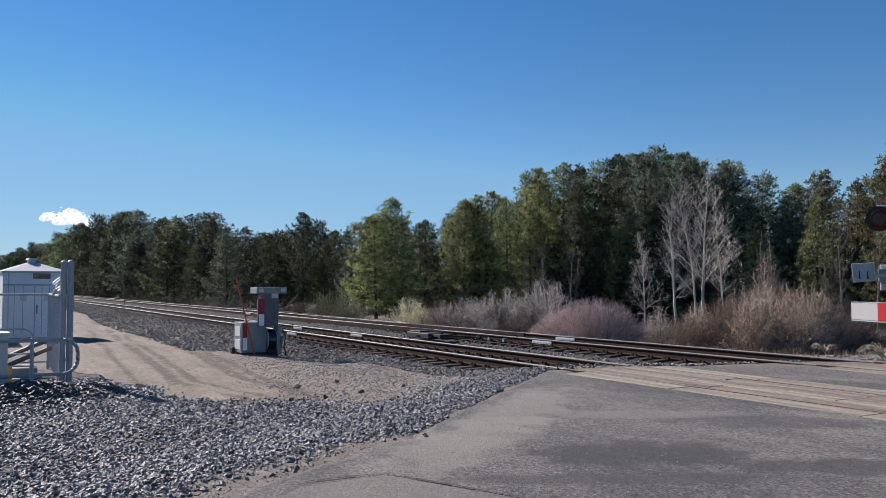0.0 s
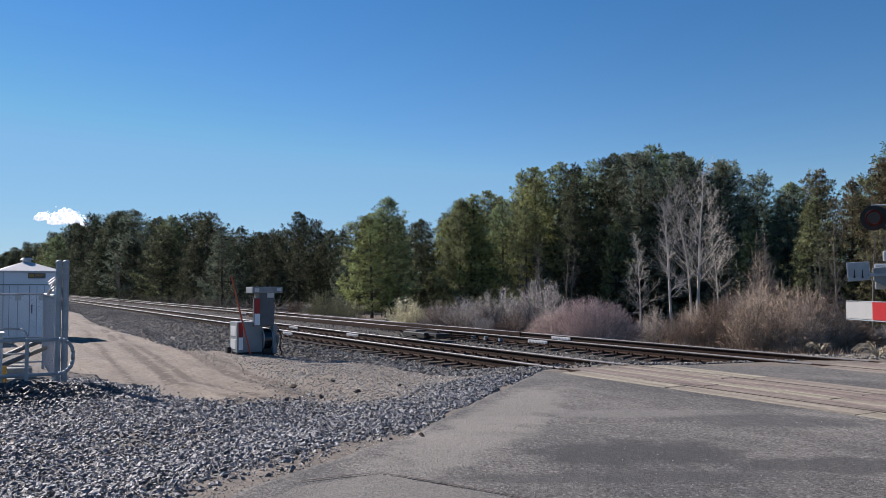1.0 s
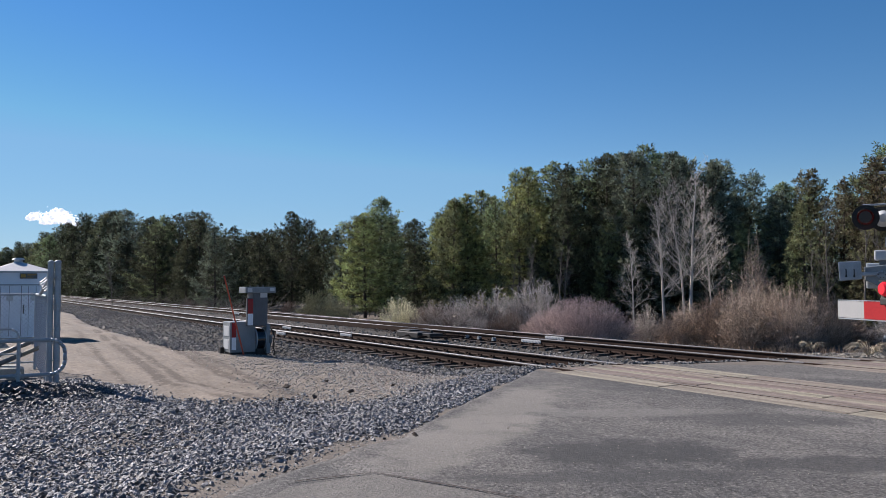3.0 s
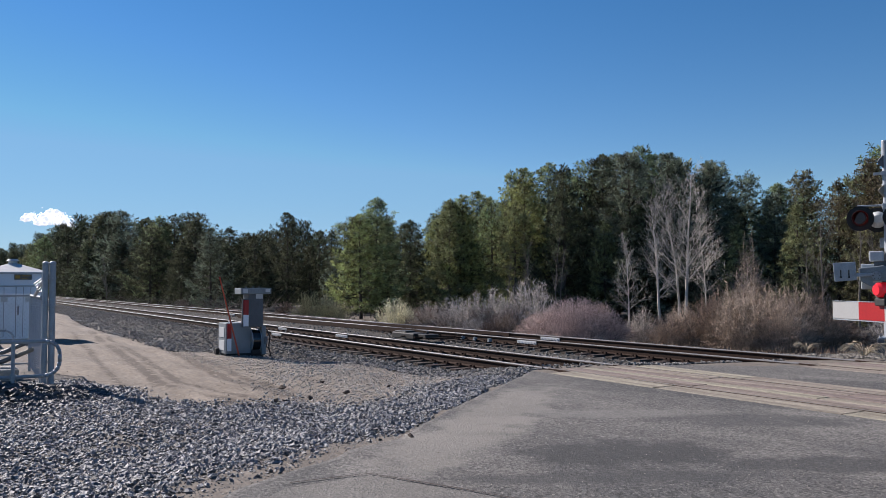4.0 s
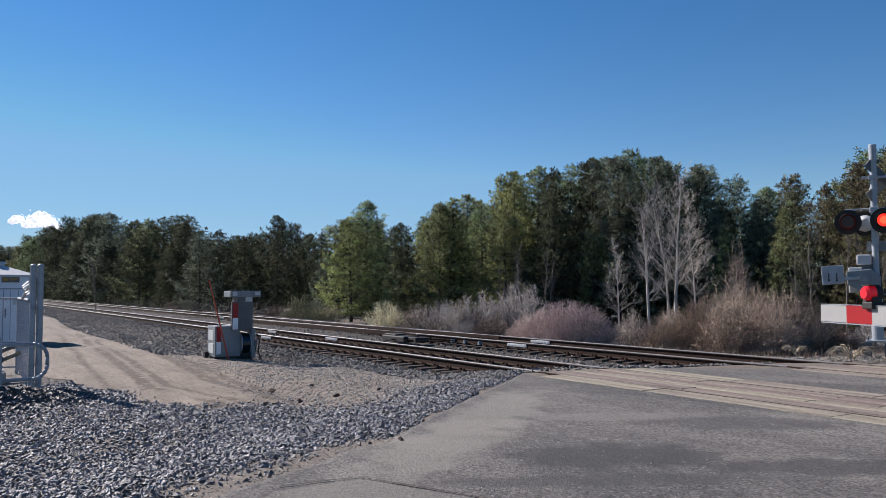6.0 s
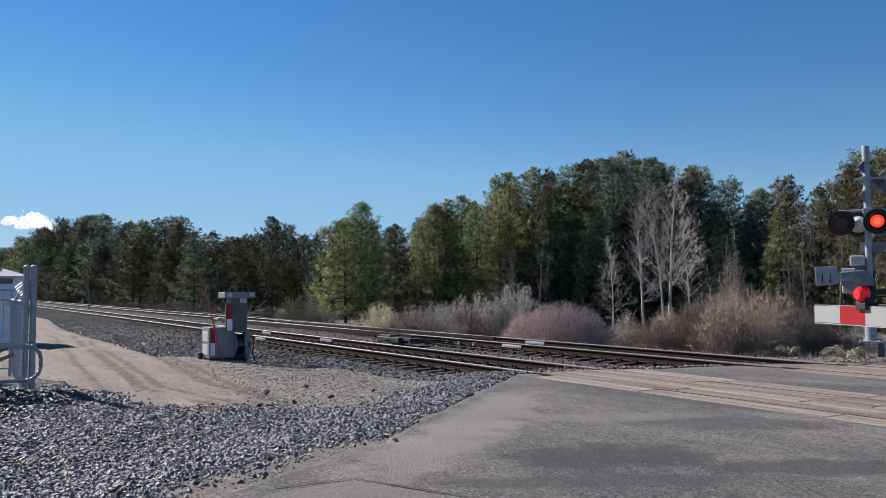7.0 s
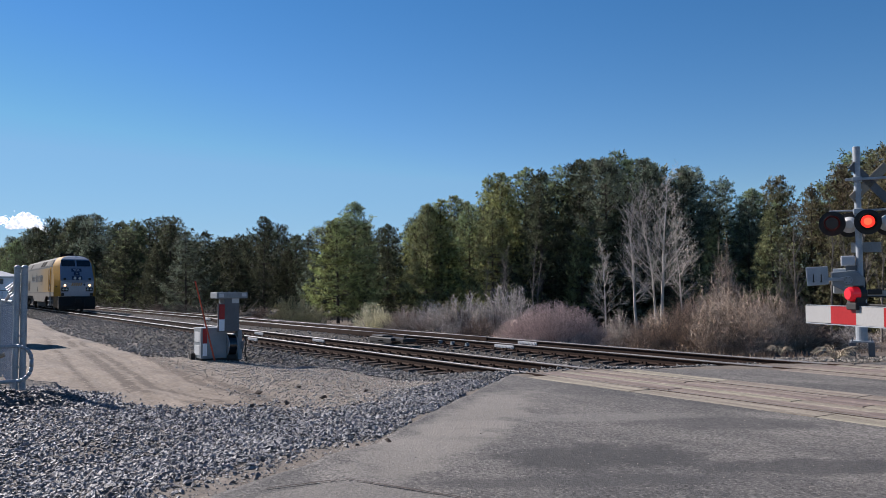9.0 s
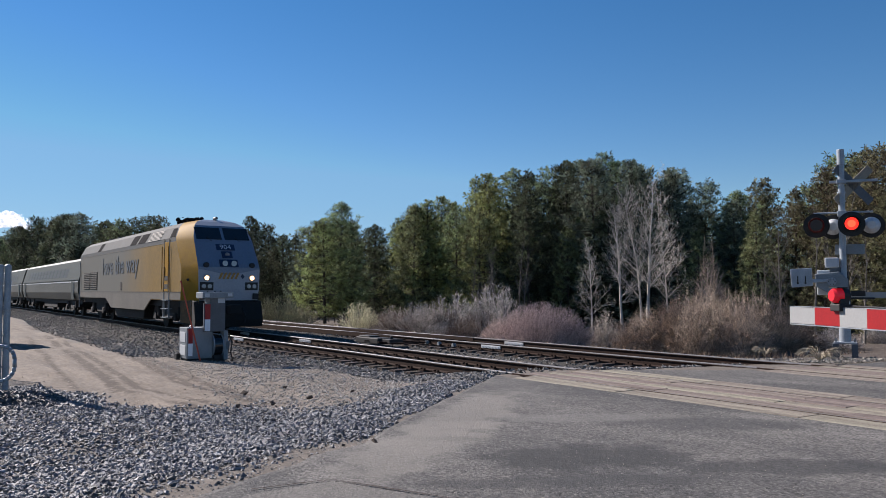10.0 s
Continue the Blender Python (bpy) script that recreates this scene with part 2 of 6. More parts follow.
def part(name, shape, material, parent=None, label="", bevel=0.0, smooth=False, fix=True):
    me = shape if isinstance(shape, bpy.types.Mesh) else shape.mesh(name, smooth, fix)
    if not me.materials:
        me.materials.append(material)
    ob = new(name, me)
    ob.parent = parent
    if bevel:
        b = ob.modifiers.new("bevel", "BEVEL")
        b.width, b.segments, b.limit_method, b.angle_limit = bevel, 2, "ANGLE", radians(35)
    return tagged(ob, label)


def thing(name, label, category, group="", kind="", at=None):
    ob = new(name)
    if at is not None:
        ob.matrix_basis = at
    return tagged(ob, label, category, group, kind)


def lettering(name, text, size, m, material, parent, label="", fit=None):
    """Raised letters as a mesh of their own; m is the pose of their plane."""
    cu = bpy.data.curves.new(name, "FONT")
    cu.offset = 0.012 * size if fit else 0.0
    cu.body, cu.size, cu.extrude, cu.align_x, cu.align_y = text, size, 0.004, "CENTER", "CENTER"
    tmp = bpy.data.objects.new(name, cu)
    scene.collection.objects.link(tmp)
    me = bpy.data.meshes.new_from_object(tmp.evaluated_get(bpy.context.evaluated_depsgraph_get()))
    bpy.data.objects.remove(tmp)
    if fit:
        xs, ys = [v.co.x for v in me.vertices], [v.co.y for v in me.vertices]
        mid = ((max(xs) + min(xs)) / 2, (max(ys) + min(ys)) / 2)
        m = m @ Matrix.Diagonal((fit[0] / (max(xs) - min(xs)), fit[1] / (max(ys) - min(ys)), 1, 1)) @ Matrix.Translation((-mid[0], -mid[1], 0))
    me.transform(m)
    me.materials.clear()
    return part(name, me, material, parent, label)


def smooth01(a, b, x):
    t = min(1.0, max(0.0, (x - a) / (b - a)))
    return t * t * (3 - 2 * t)


def fuzz(x, y, s):
    return noise.noise((x * s, y * s, 3.7))


# ---------------------------------------------------------------- ground
N_Y, F_Y, GAUGE = 10.35, 15.05, 1.505


def road_edge(y):
    """Where the asphalt ends on the side that the train comes from."""
    pts = [(-12.0, 1.0), (-3.0, -2.6), (0.0, -4.6), (2.06, -6.2), (3.3, -7.0), (3.94, -7.35), (6.8, -9.85), (9.3, -11.9), (11.2, -11.75), (13.4, -10.0), (15.2, -9.9), (17.2, -9.3), (30, -8.6), (4000, -8.6)]
    for (y0, x0), (y1, x1) in zip(pts, pts[1:]):
        if y0 <= y <= y1:
            return x0 + (x1 - x0) * (y - y0) / (y1 - y0)
    return pts[0][1]


def height(x, y):
    off = road_edge(max(-12, min(y, 40))) - x
    z = -0.03 - 0.22 * smooth01(0.0, 3.5, off)
    z += (0.035 * fuzz(x, y, 0.5) + 0.02 * fuzz(x, y, 1.7)) * smooth01(0.0, 1.0, off)
    if x < -9:
        z -= (0.06 + 0.19 * smooth01(-17, -22, x) + 0.22 * smooth01(-21, -27, x)) * smooth01(6.4, 8.0, y) * smooth01(-11.5, -14.5, x)
        z -= 0.35 * smooth01(17.5, 21, y) * smooth01(-12.5, -15, x)
    z += 0.10 * math.exp(-((x + 14.6) ** 2 + (y - 0.9) ** 2) / 1.6)
    for yy in (3.3, 4.9):
        w = 0.35 * fuzz(x, yy, 0.13)
        z -= 0.035 * math.exp(-((y - yy - w - max(0.0, (x + 16) * 0.12)) / 0.16) ** 2) * smooth01(-12.0, -14.0, x)
    return z - (0.03 if off < -0.3 else 0.0)


def ballast_toe(x):
    """How near the lane the ballast's foot comes along the track."""
    return 7.3 - 2.0 * smooth01(-19.5, -23.5, x) + 1.9 * smooth01(-36, -70, x)


def gravel_from(y):
    pts = [(-30, -40.0), (0.5, -30.0), (1.8, -19.0), (2.5, -15.0), (3.4, -12.4), (4.5, -11.4), (5.8, -10.8), (7.0, -11.2), (8.5, -12.8), (9.5, -13.5)]
    for (y0, x0), (y1, x1) in zip(pts, pts[1:]):
        if y0 <= y <= y1:
            return x0 + (x1 - x0) * (y - y0) / (y1 - y0)
    return -40.0


def gravelly(x, y):
    """How thickly coarse stone covers the ground, 0 to 1."""
    off = road_edge(max(-12, min(y, 40))) - x
    if off < 0.05 or y > 9.2:
        return 0.0
    w = 1.3 * fuzz(x, y, 0.6)
    g = smooth01(-1.0, 1.1, x - gravel_from(y) + w)
    g *= smooth01(0.0, 0.25 + 1.0 * smooth01(4.6, 2.5, y), off + 0.4 * fuzz(x, y, 0.9))
    g *= 0.72 + 0.28 * smooth01(-0.35, 0.15, fuzz(x + 9, y, 0.55) + 0.25)
    return g


def ground_material():
    m = mat("dirt_and_fines", DIRT, 0.95, vary=0.30, scale=2.0, fine=11, bump=0.9, other=(0.135, 0.106, 0.079), mix=0.75, stretch=(0.45, 1.3, 1))
    n, l = m.node_tree.nodes, m.node_tree.links
    b = n["Principled BSDF"]
    src = b.inputs["Base Color"].links[0].from_socket
    at, tc = n.new("ShaderNodeAttribute"), n.new("ShaderNodeTexCoord")
    at.attribute_name = "stony"
    v, no = n.new("ShaderNodeTexVoronoi"), n.new("ShaderNodeTexNoise")
    v.inputs["Scale"].default_value, no.inputs["Scale"].default_value, no.inputs["Detail"].default_value = 24, 7, 6
    l.new(tc.outputs["Object"], v.inputs["Vector"])
    l.new(tc.outputs["Object"], no.inputs["Vector"])
    # stone tones; the dark end paints in shade of the gaps between stones
    r = n.new("ShaderNodeValToRGB")
    r.color_ramp.elements[0].color, r.color_ramp.elements[1].color = (0.022, 0.022, 0.023, 1), (0.125, 0.118, 0.110, 1)
    l.new(v.outputs["Color"], r.inputs["Fac"])
    mx, ad = n.new("ShaderNodeMix"), n.new("ShaderNodeMath")
    mx.data_type = "RGBA"
    ad.operation, ad.use_clamp = "MULTIPLY_ADD", True
    l.new(no.outputs["Fac"], ad.inputs[0])
    ad.inputs[1].default_value = 0.6
    l.new(at.outputs["Fac"], ad.inputs[2])
    sub = n.new("ShaderNodeMath")
    sub.operation, sub.use_clamp = "SUBTRACT", True
    sub.inputs[1].default_value = 0.3
    l.new(ad.outputs[0], sub.inputs[0])
    l.new(sub.outputs[0], mx.inputs["Factor"])
    l.new(src, mx.inputs["A"])
    l.new(r.outputs["Color"], mx.inputs["B"])
    # darker brown along the ruts and on the ground behind the tracks
    ra, dark_mix, rn, mm = n.new("ShaderNodeAttribute"), n.new("ShaderNodeMix"), n.new("ShaderNodeTexNoise"), n.new("ShaderNodeMath")
    ra.attribute_name = "rut"
    rn.inputs["Scale"].default_value, rn.inputs["Detail"].default_value = 7, 8
    l.new(tc.outputs["Object"], rn.inputs["Vector"])
    mm.operation, mm.use_clamp = "MULTIPLY", True
    l.new(ra.outputs["Fac"], mm.inputs[0])
    rm = n.new("ShaderNodeMapRange")
    rm.inputs["From Min"].default_value, rm.inputs["From Max"].default_value = 0.36, 0.50
    l.new(rn.outputs["Fac"], rm.inputs["Value"])
    l.new(rm.outputs["Result"], mm.inputs[1])
    dark_mix.data_type = "RGBA"
    dark_mix.inputs["B"].default_value = (0.062, 0.046, 0.034, 1)
    l.new(mm.outputs[0], dark_mix.inputs["Factor"])
    l.new(mx.outputs["Result"], dark_mix.inputs["A"])
    l.new(dark_mix.outputs["Result"], b.inputs["Base Color"])
    return m


def rut(x, y):
    """Tyre tracks that wind along the lane, 0 to 1."""
    k = 0.0
    for y0, bend, amp, wide in ((3.45, 0.16, 1.0, 0.09), (3.78, 0.17, 0.8, 0.06), (4.72, 0.05, 1.0, 0.09), (5.02, 0.04, 0.7, 0.06), (2.75, 0.16, 0.5, 0.07)):
        yc = y0 + max(0.0, x + 15.5) * bend + max(0.0, -x - 15.5) * 0.075 + 0.16 * fuzz(x, y0, 0.16)
        k = max(k, amp * math.exp(-((y - yc) / wide) ** 2) * smooth01(-0.5, -0.05, fuzz(x, y0 + 7, 0.35)))
    return k * smooth01(-11.5, -13.0, x) * smooth01(-60, -34, x)


def spaced(lo, hi, fine_lo, fine_hi, step):
    a = list(np.arange(fine_lo, fine_hi, step))
    s, x = step, fine_lo
    while x > lo:
        s *= 1.35
        x -= s
        a.insert(0, x)
    s, x = step, a[-1]
    while x < hi:
        s *= 1.35
        x += s
        a.append(x)
    return a


def build_ground():
    xs, ys = spaced(-3000, 3000, -34, -5, 0.11), spaced(-3000, 3000, -1.0, 8.8, 0.09)
    nx = len(xs)
    verts = [(x, y, height(x, y)) for y in ys for x in xs]
    faces = [(j * nx + i, j * nx + i + 1, (j + 1) * nx + i + 1, (j + 1) * nx + i) for j in range(len(ys) - 1) for i in range(nx - 1)]
    me = bpy.data.meshes.new("ground")
    me.from_pydata(verts, [], faces)
    stony = me.attributes.new("stony", "FLOAT", "POINT")
    def level(x, y):
        if y > 17.5:
            return 0.5
        base = max(0.95 * gravelly(x, y), (0.15 + 0.8 * smooth01(-18, -24, x)) * smooth01(-0.3, 0.4, y - ballast_toe(x) + 0.6 * fuzz(x, y, 0.4)))
        edge = smooth01(2.6, 0.6, road_edge(max(-12, min(y, 40))) - x)
        return max(base, 0.10 * smooth01(-22, -14, x) * smooth01(4.0, 5.4, y + 0.8 * fuzz(x, y, 0.5)), 0.45 * edge, 0.16 + 0.25 * fuzz(x, y, 0.35))
    stony.data.foreach_set("value", [level(x, y) for x, y, z in verts])
    me.attributes.new("rut", "FLOAT", "POINT").data.foreach_set("value", [3.2 * rut(x, y) if -62 < x < -11 and 1 < y < 8 else 1.8 * smooth01(19.0, 22.0, y) for x, y, z in verts])
    me.polygons.foreach_set("use_smooth", [True] * len(me.polygons))
    me.materials.append(ground_material())
    tagged(new("ground", me), "tan packed dirt lane with tyre ruts and gravel patches", "ground", kind="structure")


build_ground()


def stones(name, label, spots, sizes, material, seed):
    """Loose broken stones as one joined mesh; spots are (x, y, z)."""
    rng = np.random.default_rng(seed)
    p, s = np.array(spots, float), np.array(sizes, float)
    n = len(p)
    corner = np.array([(1, 0.2, 0.1), (-1, -0.1, 0.2), (0.1, 1, -0.2), (-0.2, -1, 0.1), (0.3, 0.2, 1), (-0.2, 0.3, -1)], float) * 1.15
    c = (corner[None] + rng.uniform(-0.45, 0.45, (n, 6, 3))) * (s[:, None, None] * 0.5) * np.stack([np.ones(n), rng.uniform(0.6, 1.0, n), rng.uniform(0.35, 0.7, n)], 1)[:, None, :]
    q = rng.normal(size=(n, 4)) * (0.16, 0.16, 1, 1)
    q /= np.linalg.norm(q, axis=1)[:, None]
    u, w = q[:, None, :3], q[:, None, 3:]
    c = c + 2 * np.cross(u, np.cross(u, c) + w * c)
    v = (c + p[:, None, :] + np.array((0, 0, 1)) * (s * 0.18)[:, None, None]).reshape(-1, 3)
    tri = np.array([(0, 2, 4), (2, 1, 4), (1, 3, 4), (3, 0, 4), (2, 0, 5), (1, 2, 5), (3, 1, 5), (0, 3, 5)])
    f = (tri[None] + (np.arange(n) * 6)[:, None, None]).reshape(-1, 3)
    me = bpy.data.meshes.new(name)
    me.from_pydata(v.tolist(), [], f.tolist())
    me.materials.append(material)
    return tagged(new(name, me), label, "gravel", kind="stuff")


def scatter(n, x0, x1, y0, y1, keep, seed, lo, hi):
    rng = random.Random(seed)
    spots, sizes = [], []
    for _ in range(n):
        x, y = rng.uniform(x0, x1), rng.uniform(y0, y1)
        k = keep(x, y)
        if rng.random() < k:
            spots.append((x, y, height(x, y)))
            sizes.append(lo + (hi - lo) * rng.random() ** 2.2)
    return spots, sizes


a, b = scatter(150000, -17, -5, 0.05, 9.0, lambda x, y: gravelly(x, y) ** 1.2 * (0.8 + 0.2 * smooth01(1.5, 3.2, y)), 1, 0.020, 0.064)
stones("coarse_gravel", "blue-grey crushed stone spread beside the asphalt", a, b, STONE, 1)
a, b = scatter(34000, -28, -5, -1.6, 8.5, lambda x, y: (0.35 + 0.5 * gravelly(x, y) + 0.35 * smooth01(5.2, 7, y)) * (road_edge(y) - x > -0.35) * (0.25 + 0.75 * smooth01(-20, -9, x)), 2, 0.008, 0.030)
stones("fine_gravel", "small tan and grey pebbles on packed dirt", a, b, PALE_STONE, 2)
a, b = scatter(30000, -24, -10.3, 4.4, 8.7, lambda x, y: (road_edge(y) - x > 0.05) * smooth01(4.5, 6.4, y + 1.1 * fuzz(x, y, 0.5) + 0.5 * smooth01(-15, -12, x)) * (0.3 + 0.7 * smooth01(-22, -14, x)), 21, 0.012, 0.040)
stones("grey_fines", "fine grey gravel between lane and ballast", a, b, FINES, 21)
grit = lambda x, y: (x > road_edge(y) + 0.05) * (0.10 + 0.9 * smooth01(0.05, 0.45, fuzz(x * 0.6, y, 0.8) + 0.10)) * (0.35 + 0.65 * smooth01(5.5, 3.0, y))
a, b = scatter(9000, -10.5, -2.0, 2.0, 9.0, grit, 8, 0.005, 0.014)
stones("road_grit", "pale grit scattered over the asphalt", [(x, y, 0.004) for x, y, z in a], b, PALE_STONE, 8)
# heap by the barrier, its shadow put into the stones' dark colour
rng = random.Random(9)
a = [(-14.5 + rng.gauss(0, 0.55), 0.9 + rng.gauss(0, 0.65)) for _ in range(3600)]
a = [(x, y, height(x, y) + 0.14 * rng.random() * math.exp(-((x + 14.6) / 0.7) ** 2 - ((y - 0.9) / 0.8) ** 2)) for x, y in a if y < 2.4]
stones("shaded_rubble", "heap of broken stone under the tube barrier, coloured dark as in shadow", a, [rng.uniform(0.035, 0.095) for _ in a], SHADED_RUBBLE, 17)
a, b = scatter(15000, -9.0, -4.8, 1.2, 4.6, lambda x, y: 0.8 * (road_edge(y) - x > -0.25), 23, 0.006, 0.020)
stones("road_edge_fines", "fine tan grit along the asphalt's edge", a, b, FINES, 23)
a = [(x, y, height(x, y) + 0.02) for x, y in ((-7.25, 4.05), (-13.5, 5.0), (-13.9, 5.9), (-12.2, 5.6), (-12.0, 4.9), (-14.9, 6.3), (-11.9, 4.3), (-12.6, 6.6))]
stones("dark_clods", "dark lumps of clay lying on the dirt", a, [0.10, 0.16, 0.08, 0.10, 0.08, 0.09, 0.09, 0.08], TIE, 3)


# ---------------------------------------------------------------- asphalt and crossing
def asphalt_material():
    m = mat("worn_asphalt", (0.118, 0.110, 0.102), 0.88, vary=0.45, scale=0.55, fine=38, bump=1.0, other=(0.078, 0.074, 0.070), mix=0.6)
    n, l = m.node_tree.nodes, m.node_tree.links
    b = n["Principled BSDF"]
    src = b.inputs["Base Color"].links[0].from_socket
    tc = n.new("ShaderNodeTexCoord")
    # dust tracked over it in long streaks, dark oily patches, scattered grit
    for scale, stretch, lo, hi, colour, power in ((0.8, (0.45, 1.2, 1), 0.46, 0.66, (0.185, 0.172, 0.156), 0.7), (0.42, (0.6, 1.3, 1), 0.50, 0.60, (0.040, 0.040, 0.041), 0.7),
                                           (2.2, (0.5, 1.6, 1), 0.50, 0.70, (0.060, 0.058, 0.056), 0.6), (5, (0.7, 1.2, 1), 0.52, 0.75, (0.155, 0.146, 0.134), 0.5),
                                           (24, (1, 1, 1), 0.56, 0.66, (0.20, 0.188, 0.172), 0.55), (33, (1.1, 1, 1), 0.55, 0.64, (0.030, 0.030, 0.029), 0.65), (70, (1, 1, 1), 0.60, 0.68, (0.24, 0.23, 0.21), 0.6)):
        mp, no, r, mx = n.new("ShaderNodeMapping"), n.new("ShaderNodeTexNoise"), n.new("ShaderNodeMapRange"), n.new("ShaderNodeMix")
        mp.inputs["Scale"].default_value = stretch
        mp.inputs["Rotation"].default_value = (0, 0, 0.5)
        no.inputs["Scale"].default_value, no.inputs["Detail"].default_value = scale, 6
        r.inputs["From Min"].default_value, r.inputs["From Max"].default_value, r.inputs["To Max"].default_value = lo, hi, power
        mx.data_type = "RGBA"
        mx.inputs["B"].default_value = (*colour, 1)
        l.new(tc.outputs["Object"], mp.inputs["Vector"])
        l.new(mp.outputs["Vector"], no.inputs["Vector"])
        l.new(no.outputs["Fac"], r.inputs["Value"])
        l.new(r.outputs["Result"], mx.inputs["Factor"])
        l.new(src, mx.inputs["A"])
        src = mx.outputs["Result"]
    # the stones in the asphalt, each with a tone of its own
    vo, vr, vm = n.new("ShaderNodeTexVoronoi"), n.new("ShaderNodeMapRange"), n.new("ShaderNodeMix")
    vo.inputs["Scale"].default_value = 42
    l.new(tc.outputs["Object"], vo.inputs["Vector"])
    tone = n.new("ShaderNodeSeparateColor")
    l.new(vo.outputs["Color"], tone.inputs[0])
    vr.inputs["To Min"].default_value, vr.inputs["To Max"].default_value = 0.55, 1.45
    l.new(tone.outputs[0], vr.inputs["Value"])
    vm.data_type, vm.blend_type = "RGBA", "MULTIPLY"
    vm.inputs["Factor"].default_value = 1.0
    l.new(src, vm.inputs["A"])
    l.new(vr.outputs["Result"], vm.inputs["B"])
    src = vm.outputs["Result"]
    # old oil stains with ragged rims, and dust washed along the road's edge
    ragged = n.new("ShaderNodeTexNoise")
    ragged.inputs["Scale"].default_value, ragged.inputs["Detail"].default_value = 2.6, 7
    l.new(tc.outputs["Object"], ragged.inputs["Vector"])
    for x, y, turn, rx, ry, colour, power in ((-5.5, 5.35, 60, 1.15, 0.62, (0.030, 0.030, 0.030), 0.75), (-4.2, 6.5, 55, 1.3, 0.35, (0.034, 0.034, 0.034), 0.7), (-6.0, 7.9, 50, 1.2, 0.5, (0.042, 0.042, 0.042), 0.6), (-4.9, 4.5, 62, 1.5, 0.22, (0.040, 0.040, 0.040), 0.6),
                                              (-8.3, 6.0, 130, 2.4, 0.55, (0.20, 0.186, 0.165), 0.65), (-6.9, 4.4, 125, 1.8, 0.6, (0.20, 0.186, 0.165), 0.6), (-7.3, 6.8, 60, 1.4, 0.35, (0.17, 0.16, 0.148), 0.5)):
        mp, ln, ad, r, mx = n.new("ShaderNodeMapping"), n.new("ShaderNodeVectorMath"), n.new("ShaderNodeMath"), n.new("ShaderNodeMapRange"), n.new("ShaderNodeMix")
        mp.vector_type = "TEXTURE"
        mp.inputs["Location"].default_value, mp.inputs["Rotation"].default_value, mp.inputs["Scale"].default_value = (x, y, 0), (0, 0, radians(turn)), (rx, ry, 1)
        ln.operation, ad.operation, ad.inputs[1].default_value = "LENGTH", "MULTIPLY_ADD", 1.6
        l.new(tc.outputs["Object"], mp.inputs["Vector"])
        l.new(mp.outputs["Vector"], ln.inputs[0])
        l.new(ragged.outputs["Fac"], ad.inputs[0])
        l.new(ln.outputs["Value"], ad.inputs[2])
        r.inputs["From Min"].default_value, r.inputs["From Max"].default_value, r.inputs["To Max"].default_value = 1.85, 1.45, power
        l.new(ad.outputs[0], r.inputs["Value"])
        mx.data_type = "RGBA"
        mx.inputs["B"].default_value = (*colour, 1)
        l.new(r.outputs["Result"], mx.inputs["Factor"])
        l.new(src, mx.inputs["A"])
        src = mx.outputs["Result"]
    l.new(src, b.inputs["Base Color"])
    return m


ASPHALT = asphalt_material()
OLD_ASPHALT = mat("older_pale_asphalt", (0.150, 0.141, 0.128), 0.92, vary=0.35, scale=0.9, fine=45, bump=0.9, other=(0.108, 0.102, 0.094))


def slab(name, label, y0, y1, top, material, x1=60.0, step=0.22):
    """A stretch of road whose edge on the train's side follows road_edge, a little crumbled."""
    s, n = Shape(), max(2, int((y1 - y0) / step))
    rows = []
    for i in range(n + 1):
        y = y0 + (y1 - y0) * i / n
        e = road_edge(y) + (0.09 * fuzz(y, 2.0, 2.1) + 0.05 * fuzz(y, 8.0, 6.0)) * (1 if y < 9 else 0.4)
        rows.append((e - 0.06, y, top - 0.12))
        rows.append((e, y, top - 0.015))
        rows.append((e + 0.10, y, top))
        rows.append((x1, y, top))
        rows.append((x1, y, top - 0.25))
    f = [(5 * i + k, 5 * i + 5 + k, 5 * i + 6 + k, 5 * i + 1 + k) for i in range(n) for k in range(4)]
    f += [(0, 1, 2, 3, 4), tuple(5 * n + k for k in (4, 3, 2, 1, 0))]
    s.add(rows, f)
    return tagged(part(name, s, material), label, "road", kind="structure")


slab("road", "grey worn asphalt road leading to the crossing", -12, 9.02, 0.0, ASPHALT)
slab("road_between_tracks", "dark asphalt strip between the two tracks", 11.62, 13.72, -0.004, ASPHALT)
slab("road_beyond", "asphalt road going on past the tracks", 16.36, 60, -0.004, ASPHALT)
old = Shape().add([(-5.9, 2.2, 0.006), (-5.95, 2.92, 0.006), (-5.1, 3.3, 0.006), (-3.2, 4.1, 0.006), (2.0, 5.6, 0.006), (8.0, 5.0, 0.006), (8.0, -6.0, 0.006), (-1.0, -3.0, 0.006),
                    (-5.9, 2.2, -0.05), (-5.95, 2.92, -0.05), (-5.1, 3.3, -0.05), (-3.2, 4.1, -0.05), (2.0, 5.6, -0.05), (8.0, 5.0, -0.05), (8.0, -6.0, -0.05), (-1.0, -3.0, -0.05)],
                   [tuple(range(8))] + [(i, (i + 1) % 8, 8 + (i + 1) % 8, 8 + i) for i in range(8)])
tagged(part("road_patch", old, OLD_ASPHALT), "older pale asphalt panel with a cracked joint", "road", kind="structure")
crack = Shape()
line = [(-6.05, 2.3), (-6.0, 2.96), (-5.55, 3.16), (-5.08, 3.37), (-4.2, 3.72), (-3.15, 4.2), (-0.5, 5.0), (2.0, 5.7)]
